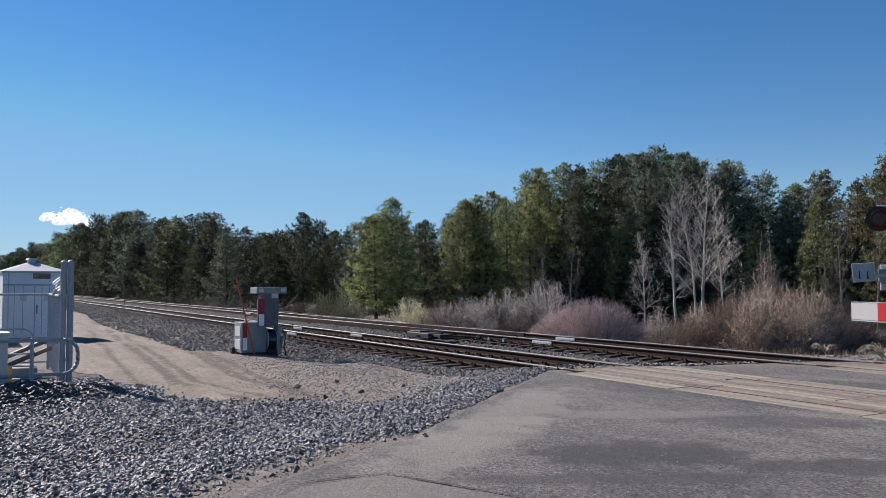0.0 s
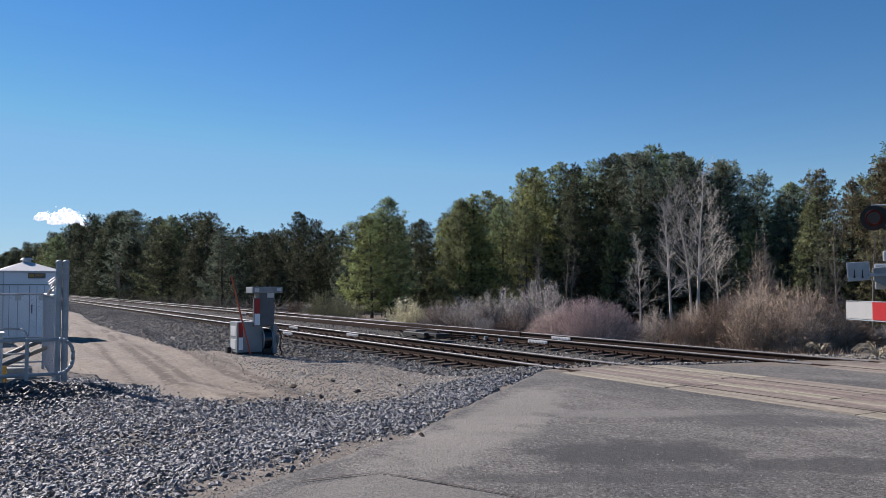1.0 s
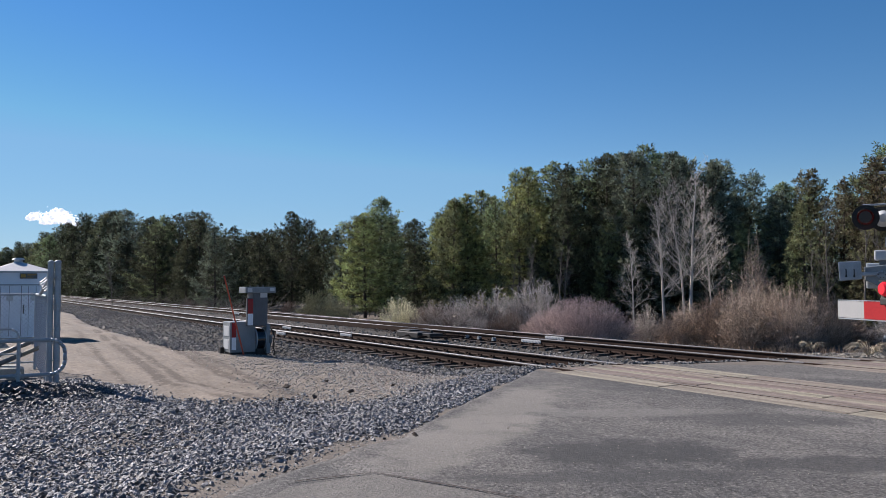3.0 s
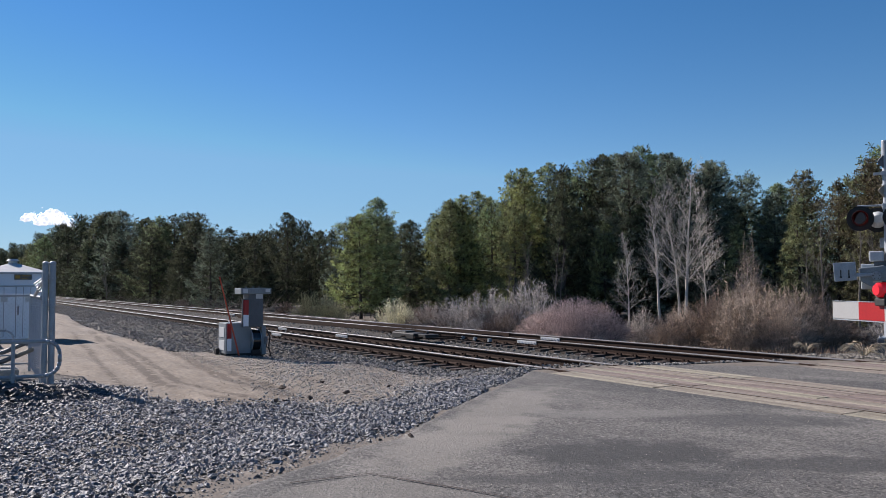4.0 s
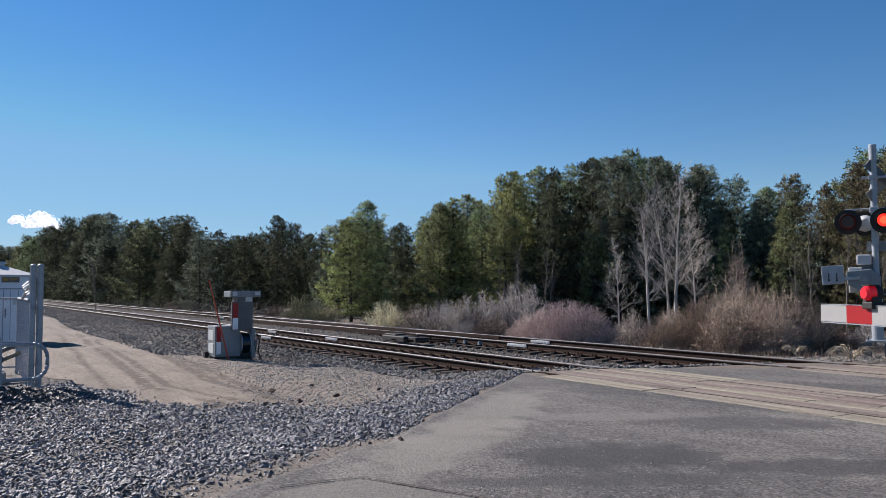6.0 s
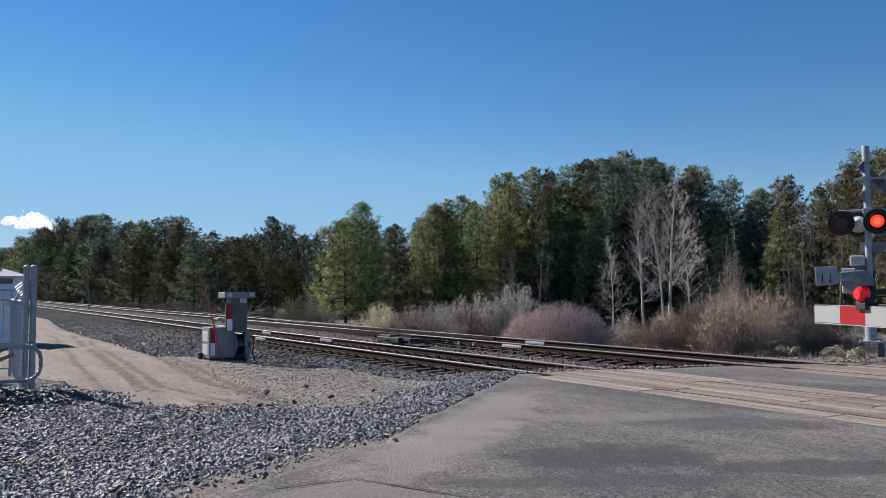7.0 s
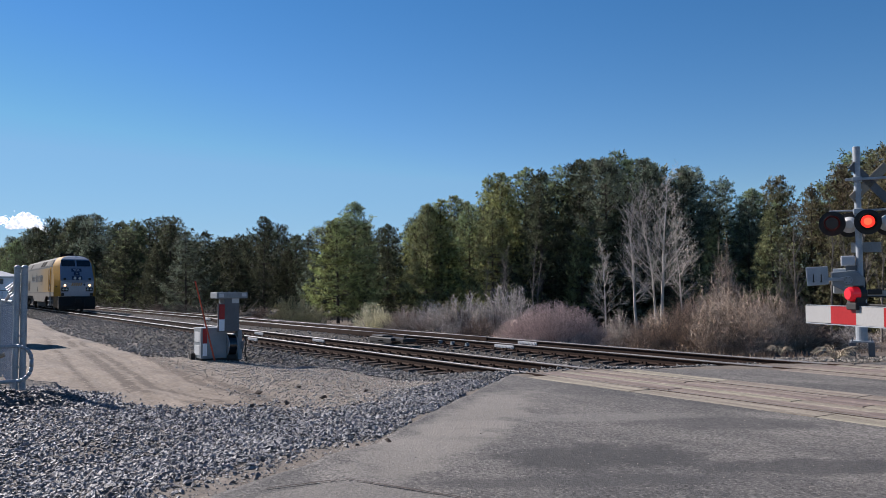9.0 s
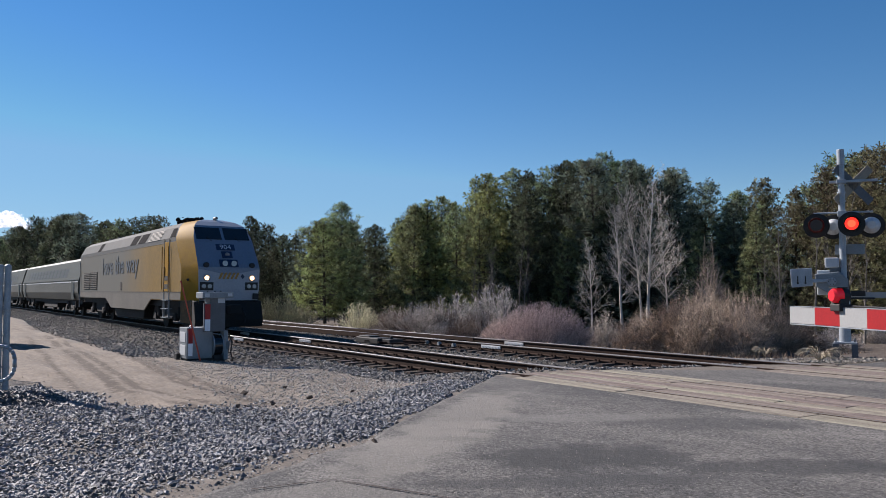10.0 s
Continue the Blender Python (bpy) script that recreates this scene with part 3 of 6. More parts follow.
for (x0, y0), (x1, y1) in zip(line, line[1:]):
    for k in range(6):
        u0, u1 = k / 6, (k + 1) / 6
        p, q = Vector((x0 + (x1 - x0) * u0, y0 + (y1 - y0) * u0, 0.010)), Vector((x0 + (x1 - x0) * u1, y0 + (y1 - y0) * u1, 0.010))
        w = Vector((y0 - y1, x1 - x0, 0)).normalized() * (0.009 + 0.006 * fuzz(p.x * 3, p.y * 3, 1.0))
        crack.add([p - w, q - w, q + w, p + w], [(0, 1, 2, 3)])
tagged(part("joint_seal", crack, TIE, fix=False), "dark tarred joint between two asphalt layers", "joint", kind="structure")


def build_crossing(name, yc, label):
    """Planks along the rails, each a piece of its own, with a flangeway on the inner sides."""
    root = thing(name, label, "level crossing", kind="structure")
    rng = random.Random(int(yc * 10))
    rows = [(-1.31, -0.82, 0), (-0.66, -0.32, 0), (-0.31, -0.005, 0), (0.005, 0.31, 0), (0.32, 0.66, 0), (0.82, 1.25, 0)]
    made = {}
    for k, (a, b, _) in enumerate(rows):
        x = road_edge(yc + a) + 0.25 + rng.uniform(0, 0.3)
        while x < 14:
            ln = rng.choice((2.4, 2.4, 3.0))
            key = (round(b - a, 3), ln)
            if key not in made:
                w, g = b - a - 0.014, 0.012
                s = Shape()
                s.prism([(0.0, -0.15), (0.0, -g), (g, 0.0), (w - g, 0.0), (w, -g), (w, -0.15)], 0, ln - 0.02, "x")
                made[key] = s.mesh("plank")
                made[key].materials.append(TIMBER)
            p = part("plank", made[key], TIMBER, root)
            p.matrix_basis = pose(x, yc + a, 0.002 + rng.uniform(-0.006, 0.006), rng.uniform(-0.4, 0.4), rng.uniform(-0.15, 0.15), 0)
            x += ln
    return root


build_crossing("near_crossing", N_Y, "weathered tan timber planks between the rails of a crossing")
build_crossing("far_crossing", F_Y, "weathered timber planks of the further track's crossing")


# ---------------------------------------------------------------- tracks
def bed_lift(x, y):
    """Ballast heaped up to the ties' tops away from the crossing."""
    return 0.07 * smooth01(-22, -29, x) * max(0.0, min(1.0, (y - 7.55) / 1.2, (17.4 - y) / 1.0))


def bed_shape(x0, x1):
    s = Shape()
    out = [(7.55, -0.55), (8.75, -0.31), (9.1, -0.265), (11.65, -0.255), (12.3, -0.34), (13.1, -0.34), (13.75, -0.255), (16.4, -0.255), (16.8, -0.30), (18.4, -0.75)]
    n = len(out)
    xs = [x0 + (x1 - x0) * (i / 60) ** 2 for i in range(61)]
    v = [(x, y + (0.85 * smooth01(-24, -17, x) * (y < 8)), z + 0.03 * fuzz(x, y, 1.3) + bed_lift(x, y)) for x in xs for y, z in out]
    return s.add(v, [(i * n + k, i * n + k + 1, (i + 1) * n + k + 1, (i + 1) * n + k) for i in range(60) for k in range(n - 1)])


def bed_z(y):
    pts = [(7.55, -0.55), (8.75, -0.31), (9.1, -0.265), (11.65, -0.255), (12.3, -0.34), (13.1, -0.34), (13.75, -0.255), (16.4, -0.255), (16.8, -0.30), (18.4, -0.75)]
    for (y0, z0), (y1, z1) in zip(pts, pts[1:]):
        if y0 <= y <= y1:
            return z0 + (z1 - z0) * (y - y0) / (y1 - y0)
    return -0.6


tagged(part("ballast_bed", bed_shape(-10.5, -900), BED), "dark grey ballast bed under both tracks", "ballast", kind="structure")

PROFILE = [(-0.070, -0.180), (0.070, -0.180), (0.070, -0.168), (0.012, -0.150), (0.009, -0.050), (0.036, -0.038), (0.037, -0.008), (0.028, -0.001), (-0.028, -0.001), (-0.037, -0.008), (-0.036, -0.038), (-0.009, -0.050), (-0.012, -0.150), (-0.070, -0.168)]


def rail(root, y, x0, x1, label=""):
    r = part("rail", Shape().prism([(y + a, z) for a, z in PROFILE], x0, x1, "x"), RAIL, root, label)
    edge = road_edge(y)
    part("running_surface", Shape().prism([(y - 0.0385, -0.022), (y - 0.038, -0.006), (y - 0.027, 0.002), (y + 0.027, 0.002), (y + 0.038, -0.006), (y + 0.0385, -0.022)], x0, edge, "x"), SHINE, r, "polished rail head")
    part("dusty_rail_head", Shape().prism([(y - 0.029, -0.004), (y - 0.026, 0.002), (y + 0.026, 0.002), (y + 0.029, -0.004)], edge, x1, "x"), DUSTY_STEEL, r, "dusty rail head in the crossing")
    return r


def build_track(name, yc, label):
    root = thing(name, label, "railway track", "tracks", "structure")
    for s in (-1, 1):
        rail(root, yc + s * GAUGE / 2, -900, 70)
    rng = random.Random(int(yc))
    tie = Shape().prism([(-0.115, -0.36), (-0.115, -0.198), (-0.105, -0.188), (0.105, -0.188), (0.115, -0.198), (0.115, -0.36)], -1.3, 1.3).mesh("tie")
    tie.materials.append(TIE)
    plate = Shape().box(-0.10, 0.10, -0.17, 0.17, -0.190, -0.172)
    for y in (-0.12, 0.12):
        for x in (-0.06, 0.06):
            plate.box(x - 0.018, x + 0.018, y - 0.025, y + 0.025, -0.18, -0.135)
    plate = plate.mesh("tie_plate")
    plate.materials.append(RAIL)
    x, k = -10.6, 0
    rest = Shape()
    while x > -300:
        if k < 130:
            t = part("tie", tie, TIE, root)
            t.matrix_basis = pose(x + rng.uniform(-0.03, 0.03), yc + rng.uniform(-0.04, 0.04), rng.uniform(-0.012, 0.0), 0, 0, rng.uniform(-1.2, 1.2))
            if k < 70:
                for s in (-1, 1):
                    p = part("tie_plate", plate, RAIL, root)
                    p.matrix_basis = pose(x, yc + s * GAUGE / 2, 0)
        else:
            rest.box(x - 0.115, x + 0.115, yc - 1.3, yc + 1.3, -0.36, -0.19)
        x -= 0.53
        k += 1
    tagged(part("further_ties", rest, TIE, root, "dark ties receding along the track"), kind="stuff")
    return root


near_track = build_track("near_track", N_Y, "near railway track with rusty rails on dark wooden ties")
far_track = build_track("far_track", F_Y, "further railway track with rusty rails and a switch")


def joint_bar(root, x, y):
    s = Shape()
    for d in (-1, 1):
        s.box(x - 0.45, x + 0.45, y + d * 0.020 - 0.014, y + d * 0.020 + 0.014, -0.135, -0.045)
        for i in range(6):
            s.tube((x - 0.37 + 0.148 * i, y + d * 0.03, -0.09), (x - 0.37 + 0.148 * i, y + d * 0.062, -0.09), 0.02, n=6)
    part("joint_bar", s, WHITE, root, "pale grey painted insulated joint bar", bevel=0.003)


for x, y in ((-18.7, F_Y - GAUGE / 2), (-19.5, F_Y + GAUGE / 2), (-30.0, N_Y + GAUGE / 2), (-24.5, N_Y + GAUGE / 2), (-26.5, N_Y - GAUGE / 2), (-47.0, F_Y - GAUGE / 2)):
    joint_bar(near_track if y < 12.7 else far_track, x, y)


def build_switch():
    """Point rails, closure rails and the rodding of the turnout in the further track."""
    root = thing("railway_switch", "railway switch with pale point rails and rodding between rails", "railway switch")
    for a, b, w in (((-21.5, F_Y + 0.66), (-40.0, F_Y + 0.15), 0.05), ((-21.5, F_Y - 0.66), (-44.0, F_Y - 1.35), 0.05), ((-26, F_Y + 0.60), (-60, F_Y + 1.9), 0.05)):
        d = Vector((b[0] - a[0], b[1] - a[1], 0))
        m = Matrix.Translation((a[0], a[1], 0)) @ Matrix.Rotation(math.atan2(d.y, d.x), 4, "Z")
        s = Shape().box(0, d.length, -w / 2, w / 2, -0.17, -0.002, m)
        part("point_rail", s, RAIL, root)
        s = Shape().box(0, d.length, -w / 2 + 0.004, w / 2 - 0.004, -0.002, 0.003, m)
        part("point_rail_head", s, SHINE, root, "polished point rail top")
    for i, x in enumerate((-21.9, -22.6, -23.5)):
        part("throw_rod", Shape().box(x - 0.03, x + 0.03, F_Y - 2.3, F_Y + 0.7, -0.13, -0.09), RAIL, root, bevel=0.005)
    mc = part("switch_motor", Shape().box(-24.4, -22.9, F_Y - 2.15, F_Y - 1.65, -0.20, 0.0), BLACK, root, "black cast switch motor box", bevel=0.03)
    part("motor_cover", Shape().box(-24.3, -23.55, F_Y - 2.1, F_Y - 1.7, 0.0, 0.05), BLACK, mc, bevel=0.02)
    part("motor_bracket", Shape().box(-22.9, -22.4, F_Y - 2.0, F_Y - 1.5, -0.15, -0.02).tube((-22.7, F_Y - 1.75, -0.02), (-22.7, F_Y - 1.75, 0.07), 0.05), BLACK, mc, bevel=0.01)
    for x in (-21.2, -20.4, -21.9, -25.2, -26.0):
        part("rail_brace", Shape().prism([(x - 0.06, -0.17), (x + 0.06, -0.17), (x + 0.03, -0.07), (x - 0.03, -0.07)], F_Y - 0.95, F_Y - 0.84), GREY, root, "pale steel rail brace")


build_switch()

rng = random.Random(11)
spots, sizes = [], []
for i in range(54000):
    x = -11.3 - 105 * rng.random() ** 2.1
    y = rng.uniform(ballast_toe(x) + 1.0 * smooth01(-22, -17, x), 9.6) if rng.random() < 0.66 else rng.uniform(9.4, 18.2)
    if x > road_edge(y) - 0.15:
        continue
    on_tie = ((-10.6 - x) / 0.53) % 1.0
    if 9.2 < y < 11.5 or 13.9 < y < 16.2:
        if x > -26 and (on_tie < 0.25 or on_tie > 0.75):
            continue
    z = max(bed_z(y) + bed_lift(x, y), height(x, y))
    spots.append((x, y, z))
    sizes.append(0.04 + 0.06 * rng.random() ** 1.6)
stones("ballast_stones", "dark grey angular ballast stones heaped along the tracks", spots, sizes, BALLAST, 12)
rng = random.Random(14)
spots = [(-12.5 + rng.gauss(0, 2.6), 17.6 + rng.gauss(0, 0.8), 0) for i in range(5200)]
spots = [(x, y, max(height(x, y), bed_z(y) if y < 18.3 and x < -10.5 else -9) + 0.01) for x, y, z in spots if x < road_edge(y) - 0.1 and y > 16.5]
stones("pale_gravel", "pale gravel shoulder beside the far gate mast", spots, [rng.uniform(0.03, 0.09) for _ in spots], PALE_STONE, 13)


# ---------------------------------------------------------------- woods
def at_bearing(bearing, dist):
    """The spot at a bearing from the track's axis, seen from where the camera stands."""
    b = radians(bearing)
    return -dist * math.cos(b), dist * math.sin(b)


def blades(spots, dirs, length, width, rng):
    """Thin pointed leaves, one triangle pair each, as arrays."""
    n = len(spots)
    p, d = np.array(spots), np.array(dirs)
    d /= np.linalg.norm(d, axis=1)[:, None] + 1e-9
    side = np.cross(d, rng.normal(size=(n, 3)))
    side /= np.linalg.norm(side, axis=1)[:, None] + 1e-9
    ln, w = length * rng.uniform(0.6, 1.3, n)[:, None], width * rng.uniform(0.6, 1.3, n)[:, None]
    v = np.stack([p + side * w, p + d * ln, p - side * w], 1).reshape(-1, 3)
    f = (np.arange(n) * 3)[:, None] + np.array([0, 1, 2])
    return v.tolist(), f.tolist()


def tufts_mesh(spots, axes, count, length, width, rng):
    """Bunches of needles: each a star of narrow blades round one point, leaning along its axis."""
    n = len(spots)
    p, ax = np.array(spots, float), np.array(axes, float)
    d = ax[:, None, :] * 0.75 + rng.normal(size=(n, count, 3)) * 0.62
    d /= np.linalg.norm(d, axis=2)[:, :, None] + 1e-9
    side = np.cross(d, rng.normal(size=(n, count, 3)))
    side /= np.linalg.norm(side, axis=2)[:, :, None] + 1e-9
    ln, w = length * rng.uniform(0.6, 1.3, (n, count, 1)), width * rng.uniform(0.7, 1.3, (n, count, 1))
    tip = p[:, None, :] + d * ln
    v = np.concatenate([p[:, None, :], tip - side * w, tip + side * w], 1)
    k = np.arange(count)
    f = np.stack([np.zeros(count, int), 1 + k, 1 + count + k], 1)[None] + (np.arange(n) * (2 * count + 1))[:, None, None]
    me = bpy.data.meshes.new("crown")
    me.from_pydata(v.reshape(-1, 3).tolist(), [], f.reshape(-1, 3).tolist())
    return me


def pine_mesh(h, wide, seed, whorls=16, boughs=6, crown_from=0.08, tip=0.8, count=11, gap=0.30, leaf=0.30, droop=0.10):
    """One pine: a trunk, whorls of limbs that sag and turn up at their ends, and flat plumes of needle bunches on them."""
    r, rng = random.Random(seed), np.random.default_rng(seed)
    wood = Shape()
    lean = Vector((r.uniform(-0.02, 0.02), r.uniform(-0.02, 0.02), 1))
    steps = 8
    for i in range(steps):
        a, b = lean * (h * i / steps), lean * (h * (i + 1) / steps)
        wood.tube(a - Vector((0, 0, 0.3)) if i == 0 else a, b, 0.013 * h * (1 - i / steps) + 0.015, 0.013 * h * (1 - (i + 1) / steps) + 0.012, 7, False)
    spots, axes = [], []
    lop = [r.uniform(0.72, 1.2) for _ in range(8)]
    z = crown_from * h
    while z < h * 0.985:
        t = (z / h - crown_from) / (1 - crown_from)
        reach = wide * (1 - t) ** tip * (0.62 + 0.38 * min(1, t / 0.2)) * r.uniform(0.82, 1.12)
        turn = r.uniform(0, 2 * math.pi)
        for k in range(boughs):
            if r.random() < 0.10:
                continue
            ang = turn + 2 * math.pi * (k + r.uniform(-0.3, 0.3)) / boughs
            ln = max(0.22, reach * r.uniform(0.7, 1.15) * lop[int(ang / (2 * math.pi) * 8) % 8])
            rise = -0.04 + 0.75 * t * t + r.uniform(-0.10, 0.14)
            d, o = Vector((math.cos(ang), math.sin(ang), 0)), lean * (z + r.uniform(-0.15, 0.15))
            across = Vector((-d.y, d.x, 0))
            spot = lambda u: o + d * (ln * u) + Vector((0, 0, ln * (rise * u - droop * math.sin(math.pi * u) + 0.24 * u ** 3)))
            for u0, u1 in ((0.0, 0.5), (0.5, 1.0)):
                wood.tube(spot(u0), spot(u1), (0.012 + 0.011 * ln) * (1 - 0.8 * u0), (0.012 + 0.011 * ln) * (1 - 0.8 * u1), 3, False)
            u = min(0.55, 0.25 + 0.08 * ln)
            while u < 1.0:
                c = spot(u)
                for sgn in (-1, 1):
                    bl = (0.16 + 0.34 * ln) * (1.12 - u) ** 0.8 * r.uniform(0.6, 1.15)
                    bd = (d * 0.75 + across * sgn * 0.8 + Vector((0, 0, 0.15))).normalized()
                    q = gap * r.uniform(0.4, 0.9)
                    while q < bl + 0.12:
                        spots.append(tuple(c + bd * q + Vector((r.gauss(0, 0.05), r.gauss(0, 0.05), r.gauss(0.03, 0.06)))))
                        axes.append((bd.x * 0.7, bd.y * 0.7, 0.75))
                        q += gap
                u += gap * r.uniform(0.75, 1.15) / ln
            spots.append(tuple(spot(1.0)))
            axes.append((d.x * 0.6, d.y * 0.6, 0.9))
        z += h / whorls * (1.12 - 0.5 * t) * r.uniform(0.75, 1.25)
    for i in range(5):
        spots.append(tuple(lean * (h * (0.965 + 0.012 * i))))
        axes.append((r.gauss(0, 0.2), r.gauss(0, 0.2), 1.0))
    return wood.mesh("trunk", fix=False), tufts_mesh(spots, axes, count, leaf, leaf * 0.11, rng)


def bare_tree(h, seed, material_wood, spread=0.5, twigs=1.0, trunk_r=0.012, start=0.3, depth=4):
    """Leafless tree: a forked trunk, limbs and ever finer twigs."""
    r = random.Random(seed)
    wood, fine = Shape(), Shape()
    def grow(p, d, ln, rad, level):
        n = 3
        for i in range(n):
            d2 = (d + Vector((r.gauss(0, 0.10), r.gauss(0, 0.10), 0.06))).normalized()
            q = p + d2 * ln / n
            r2 = rad * (1 - 0.22)
            if level < 3:
                (wood if level < 2 else fine).tube(p, q, rad, r2, 6 if level < 2 else 3, False)
            else:
                w3 = d2.orthogonal().normalized() * max(rad, 0.0042)
                fine.add([p - w3, p + w3, q], [(0, 1, 2)])
            if level < depth and (level > 0 or p.z > h * start * 0.8):
                for k in range(r.randint(1, 3 if level < 2 else 2)):
                    if r.random() < 0.85 * twigs:
                        a = r.uniform(0, 2 * math.pi)
                        u = d2.orthogonal().normalized()
                        w = d2.cross(u)
                        out = (u * math.cos(a) + w * math.sin(a)) * spread + d2 * 0.75 + Vector((0, 0, 0.25))
                        grow(q, out.normalized(), ln * r.uniform(0.42, 0.68), r2 * 0.55, level + 1)
            p, d, rad = q, d2, r2
    p, d = Vector((0, 0, -0.3)), Vector((0, 0, 1))
    segs = 7
    for i in range(segs):
        d = (d + Vector((r.gauss(0, 0.035), r.gauss(0, 0.035), 0.05))).normalized()
        q = p + d * h / segs
        ra, rb = trunk_r * h * (1 - i / segs) + 0.012, trunk_r * h * (1 - (i + 1) / segs) + 0.010
        wood.tube(p, q, ra, rb, 8, False)
        if i / segs >= start:
            for k in range(r.randint(2, 4)):
                a = r.uniform(0, 2 * math.pi)
                out = Vector((math.cos(a) * spread, math.sin(a) * spread, 0.8)).normalized()
                grow(p + (q - p) * r.random(), out, h * r.uniform(0.13, 0.22) * (1.15 - 0.6 * i / segs), ra * 0.45, 1)
        p = q
    return wood.mesh("trunk", fix=False), fine.mesh("twig_spray", fix=False)


def birch_mesh(h, seed, trunk_r, lean=(0.0, 0.0)):
    """A leafless birch: a pale slender trunk, limbs that climb outwards in a fan, and fine twigs at their ends."""
    r = random.Random(seed)
    wood, fine = Shape(), Shape()
    def limb(p, d, ln, rad, level):
        n = 4 if level < 2 else 3
        for i in range(n):
            d = (d + Vector((r.gauss(0, 0.11), r.gauss(0, 0.11), 0.05 + 0.04 * r.random()))).normalized()
            q = p + d * ln / n
            r1 = max(0.004, rad * (1 - 0.2))
            (wood if level < 2 else fine).tube(p, q, rad, r1, 5 if level < 2 else 3, False)
            if level < 3:
                for k in range(2 if level < 2 else r.randint(1, 2)):
                    a = r.uniform(0, 2 * math.pi)
                    u = d.orthogonal().normalized()
                    out = (u * math.cos(a) + d.cross(u) * math.sin(a)) * 0.62 + d * 0.75
                    limb(p + (q - p) * r.random(), out.normalized(), ln * r.uniform(0.34, 0.58), r1 * 0.55, level + 1)
            p, rad = q, r1
    p, d, segs = Vector((0, 0, -0.3)), Vector((lean[0], lean[1], 1)).normalized(), 12
    for i in range(segs):
        t = i / segs
        d = (d + Vector((r.gauss(0, 0.03), r.gauss(0, 0.03), 0.04))).normalized()
        q = p + d * h / segs
        ra, rb = trunk_r * (1 - 0.9 * t), trunk_r * (1 - 0.9 * (i + 1) / segs)
        wood.tube(p, q, ra, rb, 8, False)
        if t > 0.22:
            for k in range(r.randint(2, 3)):
                a = r.uniform(0, 2 * math.pi)
                out = Vector((math.cos(a) * 0.9, math.sin(a) * 0.9, 0.55 + 0.8 * t)).normalized()
                limb(p + (q - p) * r.random(), out, h * r.uniform(0.20, 0.33) * (1.15 - 0.75 * t), max(0.012, ra * 0.42), 1)
        p = q
    return wood.mesh("trunk", fix=False), fine.mesh("twig_spray", fix=False)


def shrub_mesh(wide, tall, stems, seed, dome=2.0, fan=0.5, twig=0.22, fork=9, thick=0.0065):
    """A thicket of thin stems that rise from its foot and fan out under a domed or peaked outline, twiggy towards their ends."""
    r = random.Random(seed)
    s = Shape()
    for i in range(stems):
        a, q = r.uniform(0, 2 * math.pi), math.sqrt(r.random())
        x, y = wide * q * math.cos(a), wide * q * math.sin(a)
        top = tall * (1 - q ** dome) * r.uniform(0.72, 1.04) + 0.12 * tall
        p = Vector((x * (1 - fan), y * (1 - fan), -0.15))
        end = Vector((x + r.gauss(0, 0.07), y + r.gauss(0, 0.07), top))
        last = p
        for k in range(3):
            u = (k + 1) / 3
            e = p + (end - p) * u + Vector((r.gauss(0, 0.09), r.gauss(0, 0.09), 0)) * (k < 2)
            e.x, e.y = p.x + (e.x - p.x) * u ** 0.5, p.y + (e.y - p.y) * u ** 0.5
            s.tube(last, e, 0.011 - 0.003 * k, 0.008 - 0.003 * k, 3, False)
            d = (e - last).normalized()
            for j in range((2, fork, fork + 3)[k]):
                t = (d * 0.55 + Vector((r.gauss(0, 0.6), r.gauss(0, 0.6), r.gauss(0.1, 0.35)))).normalized()
                o = last + (e - last) * r.random()
                w2 = t.orthogonal().normalized() * thick
                s.add([o - w2, o + w2, o + t * twig * r.uniform(0.5, 1.6)], [(0, 1, 2)])
            last = e
    return s.mesh("stem_thicket", fix=False)


def plant(name, label, category, group, parts, x, y, z, turn, size):
    root = thing(name, label, category, group)
    for n, me, material in parts:
        me.materials.clear() if not me.users else None
        ob = part(n, me, material, root)
        if ob.data.materials[0] is not material:
            ob.material_slots[0].link = "OBJECT"
            ob.material_slots[0].material = material
    root.matrix_basis = pose(x, y, z, 0, 0, turn) @ Matrix.Diagonal((*size, 1))
    return root


PINES = [pine_mesh(11, 3.3, 21, 17, 7, 0.05, 0.62, 9), pine_mesh(11, 3.0, 22, 18, 7, 0.08, 0.70, 9), pine_mesh(11, 3.6, 23, 16, 7, 0.06, 0.50, 9), pine_mesh(11, 3.1, 24, 17, 6, 0.10, 0.56, 9)]
FIRS = [pine_mesh(11, 3.7, 31, 15, 7, 0.01, 0.78, 9, 0.32, droop=0.16), pine_mesh(11, 3.4, 32, 15, 7, 0.01, 0.90, 9, 0.32, droop=0.18), pine_mesh(11, 3.8, 33, 14, 7, 0.01, 0.70, 9, 0.32, droop=0.14)]
OPEN_PINES = [pine_mesh(11, 2.7, 25, 14, 6, 0.18, 0.60, 9, 0.33), pine_mesh(11, 2.5, 26, 14, 6, 0.12, 0.75, 9, 0.33)]
FAR_PINES = [pine_mesh(11, 3.4, 35, 17, 7, 0.0, 0.74, 7, 0.5, 0.48), pine_mesh(11, 3.2, 36, 16, 7, 0.0, 0.62, 7, 0.5, 0.48)]
BARE = [bare_tree(8, 41, GREY_BARK, 0.45, 0.9, 0.009, 0.25, 3), bare_tree(8, 42, GREY_BARK, 0.4, 0.9, 0.008, 0.2, 3)]

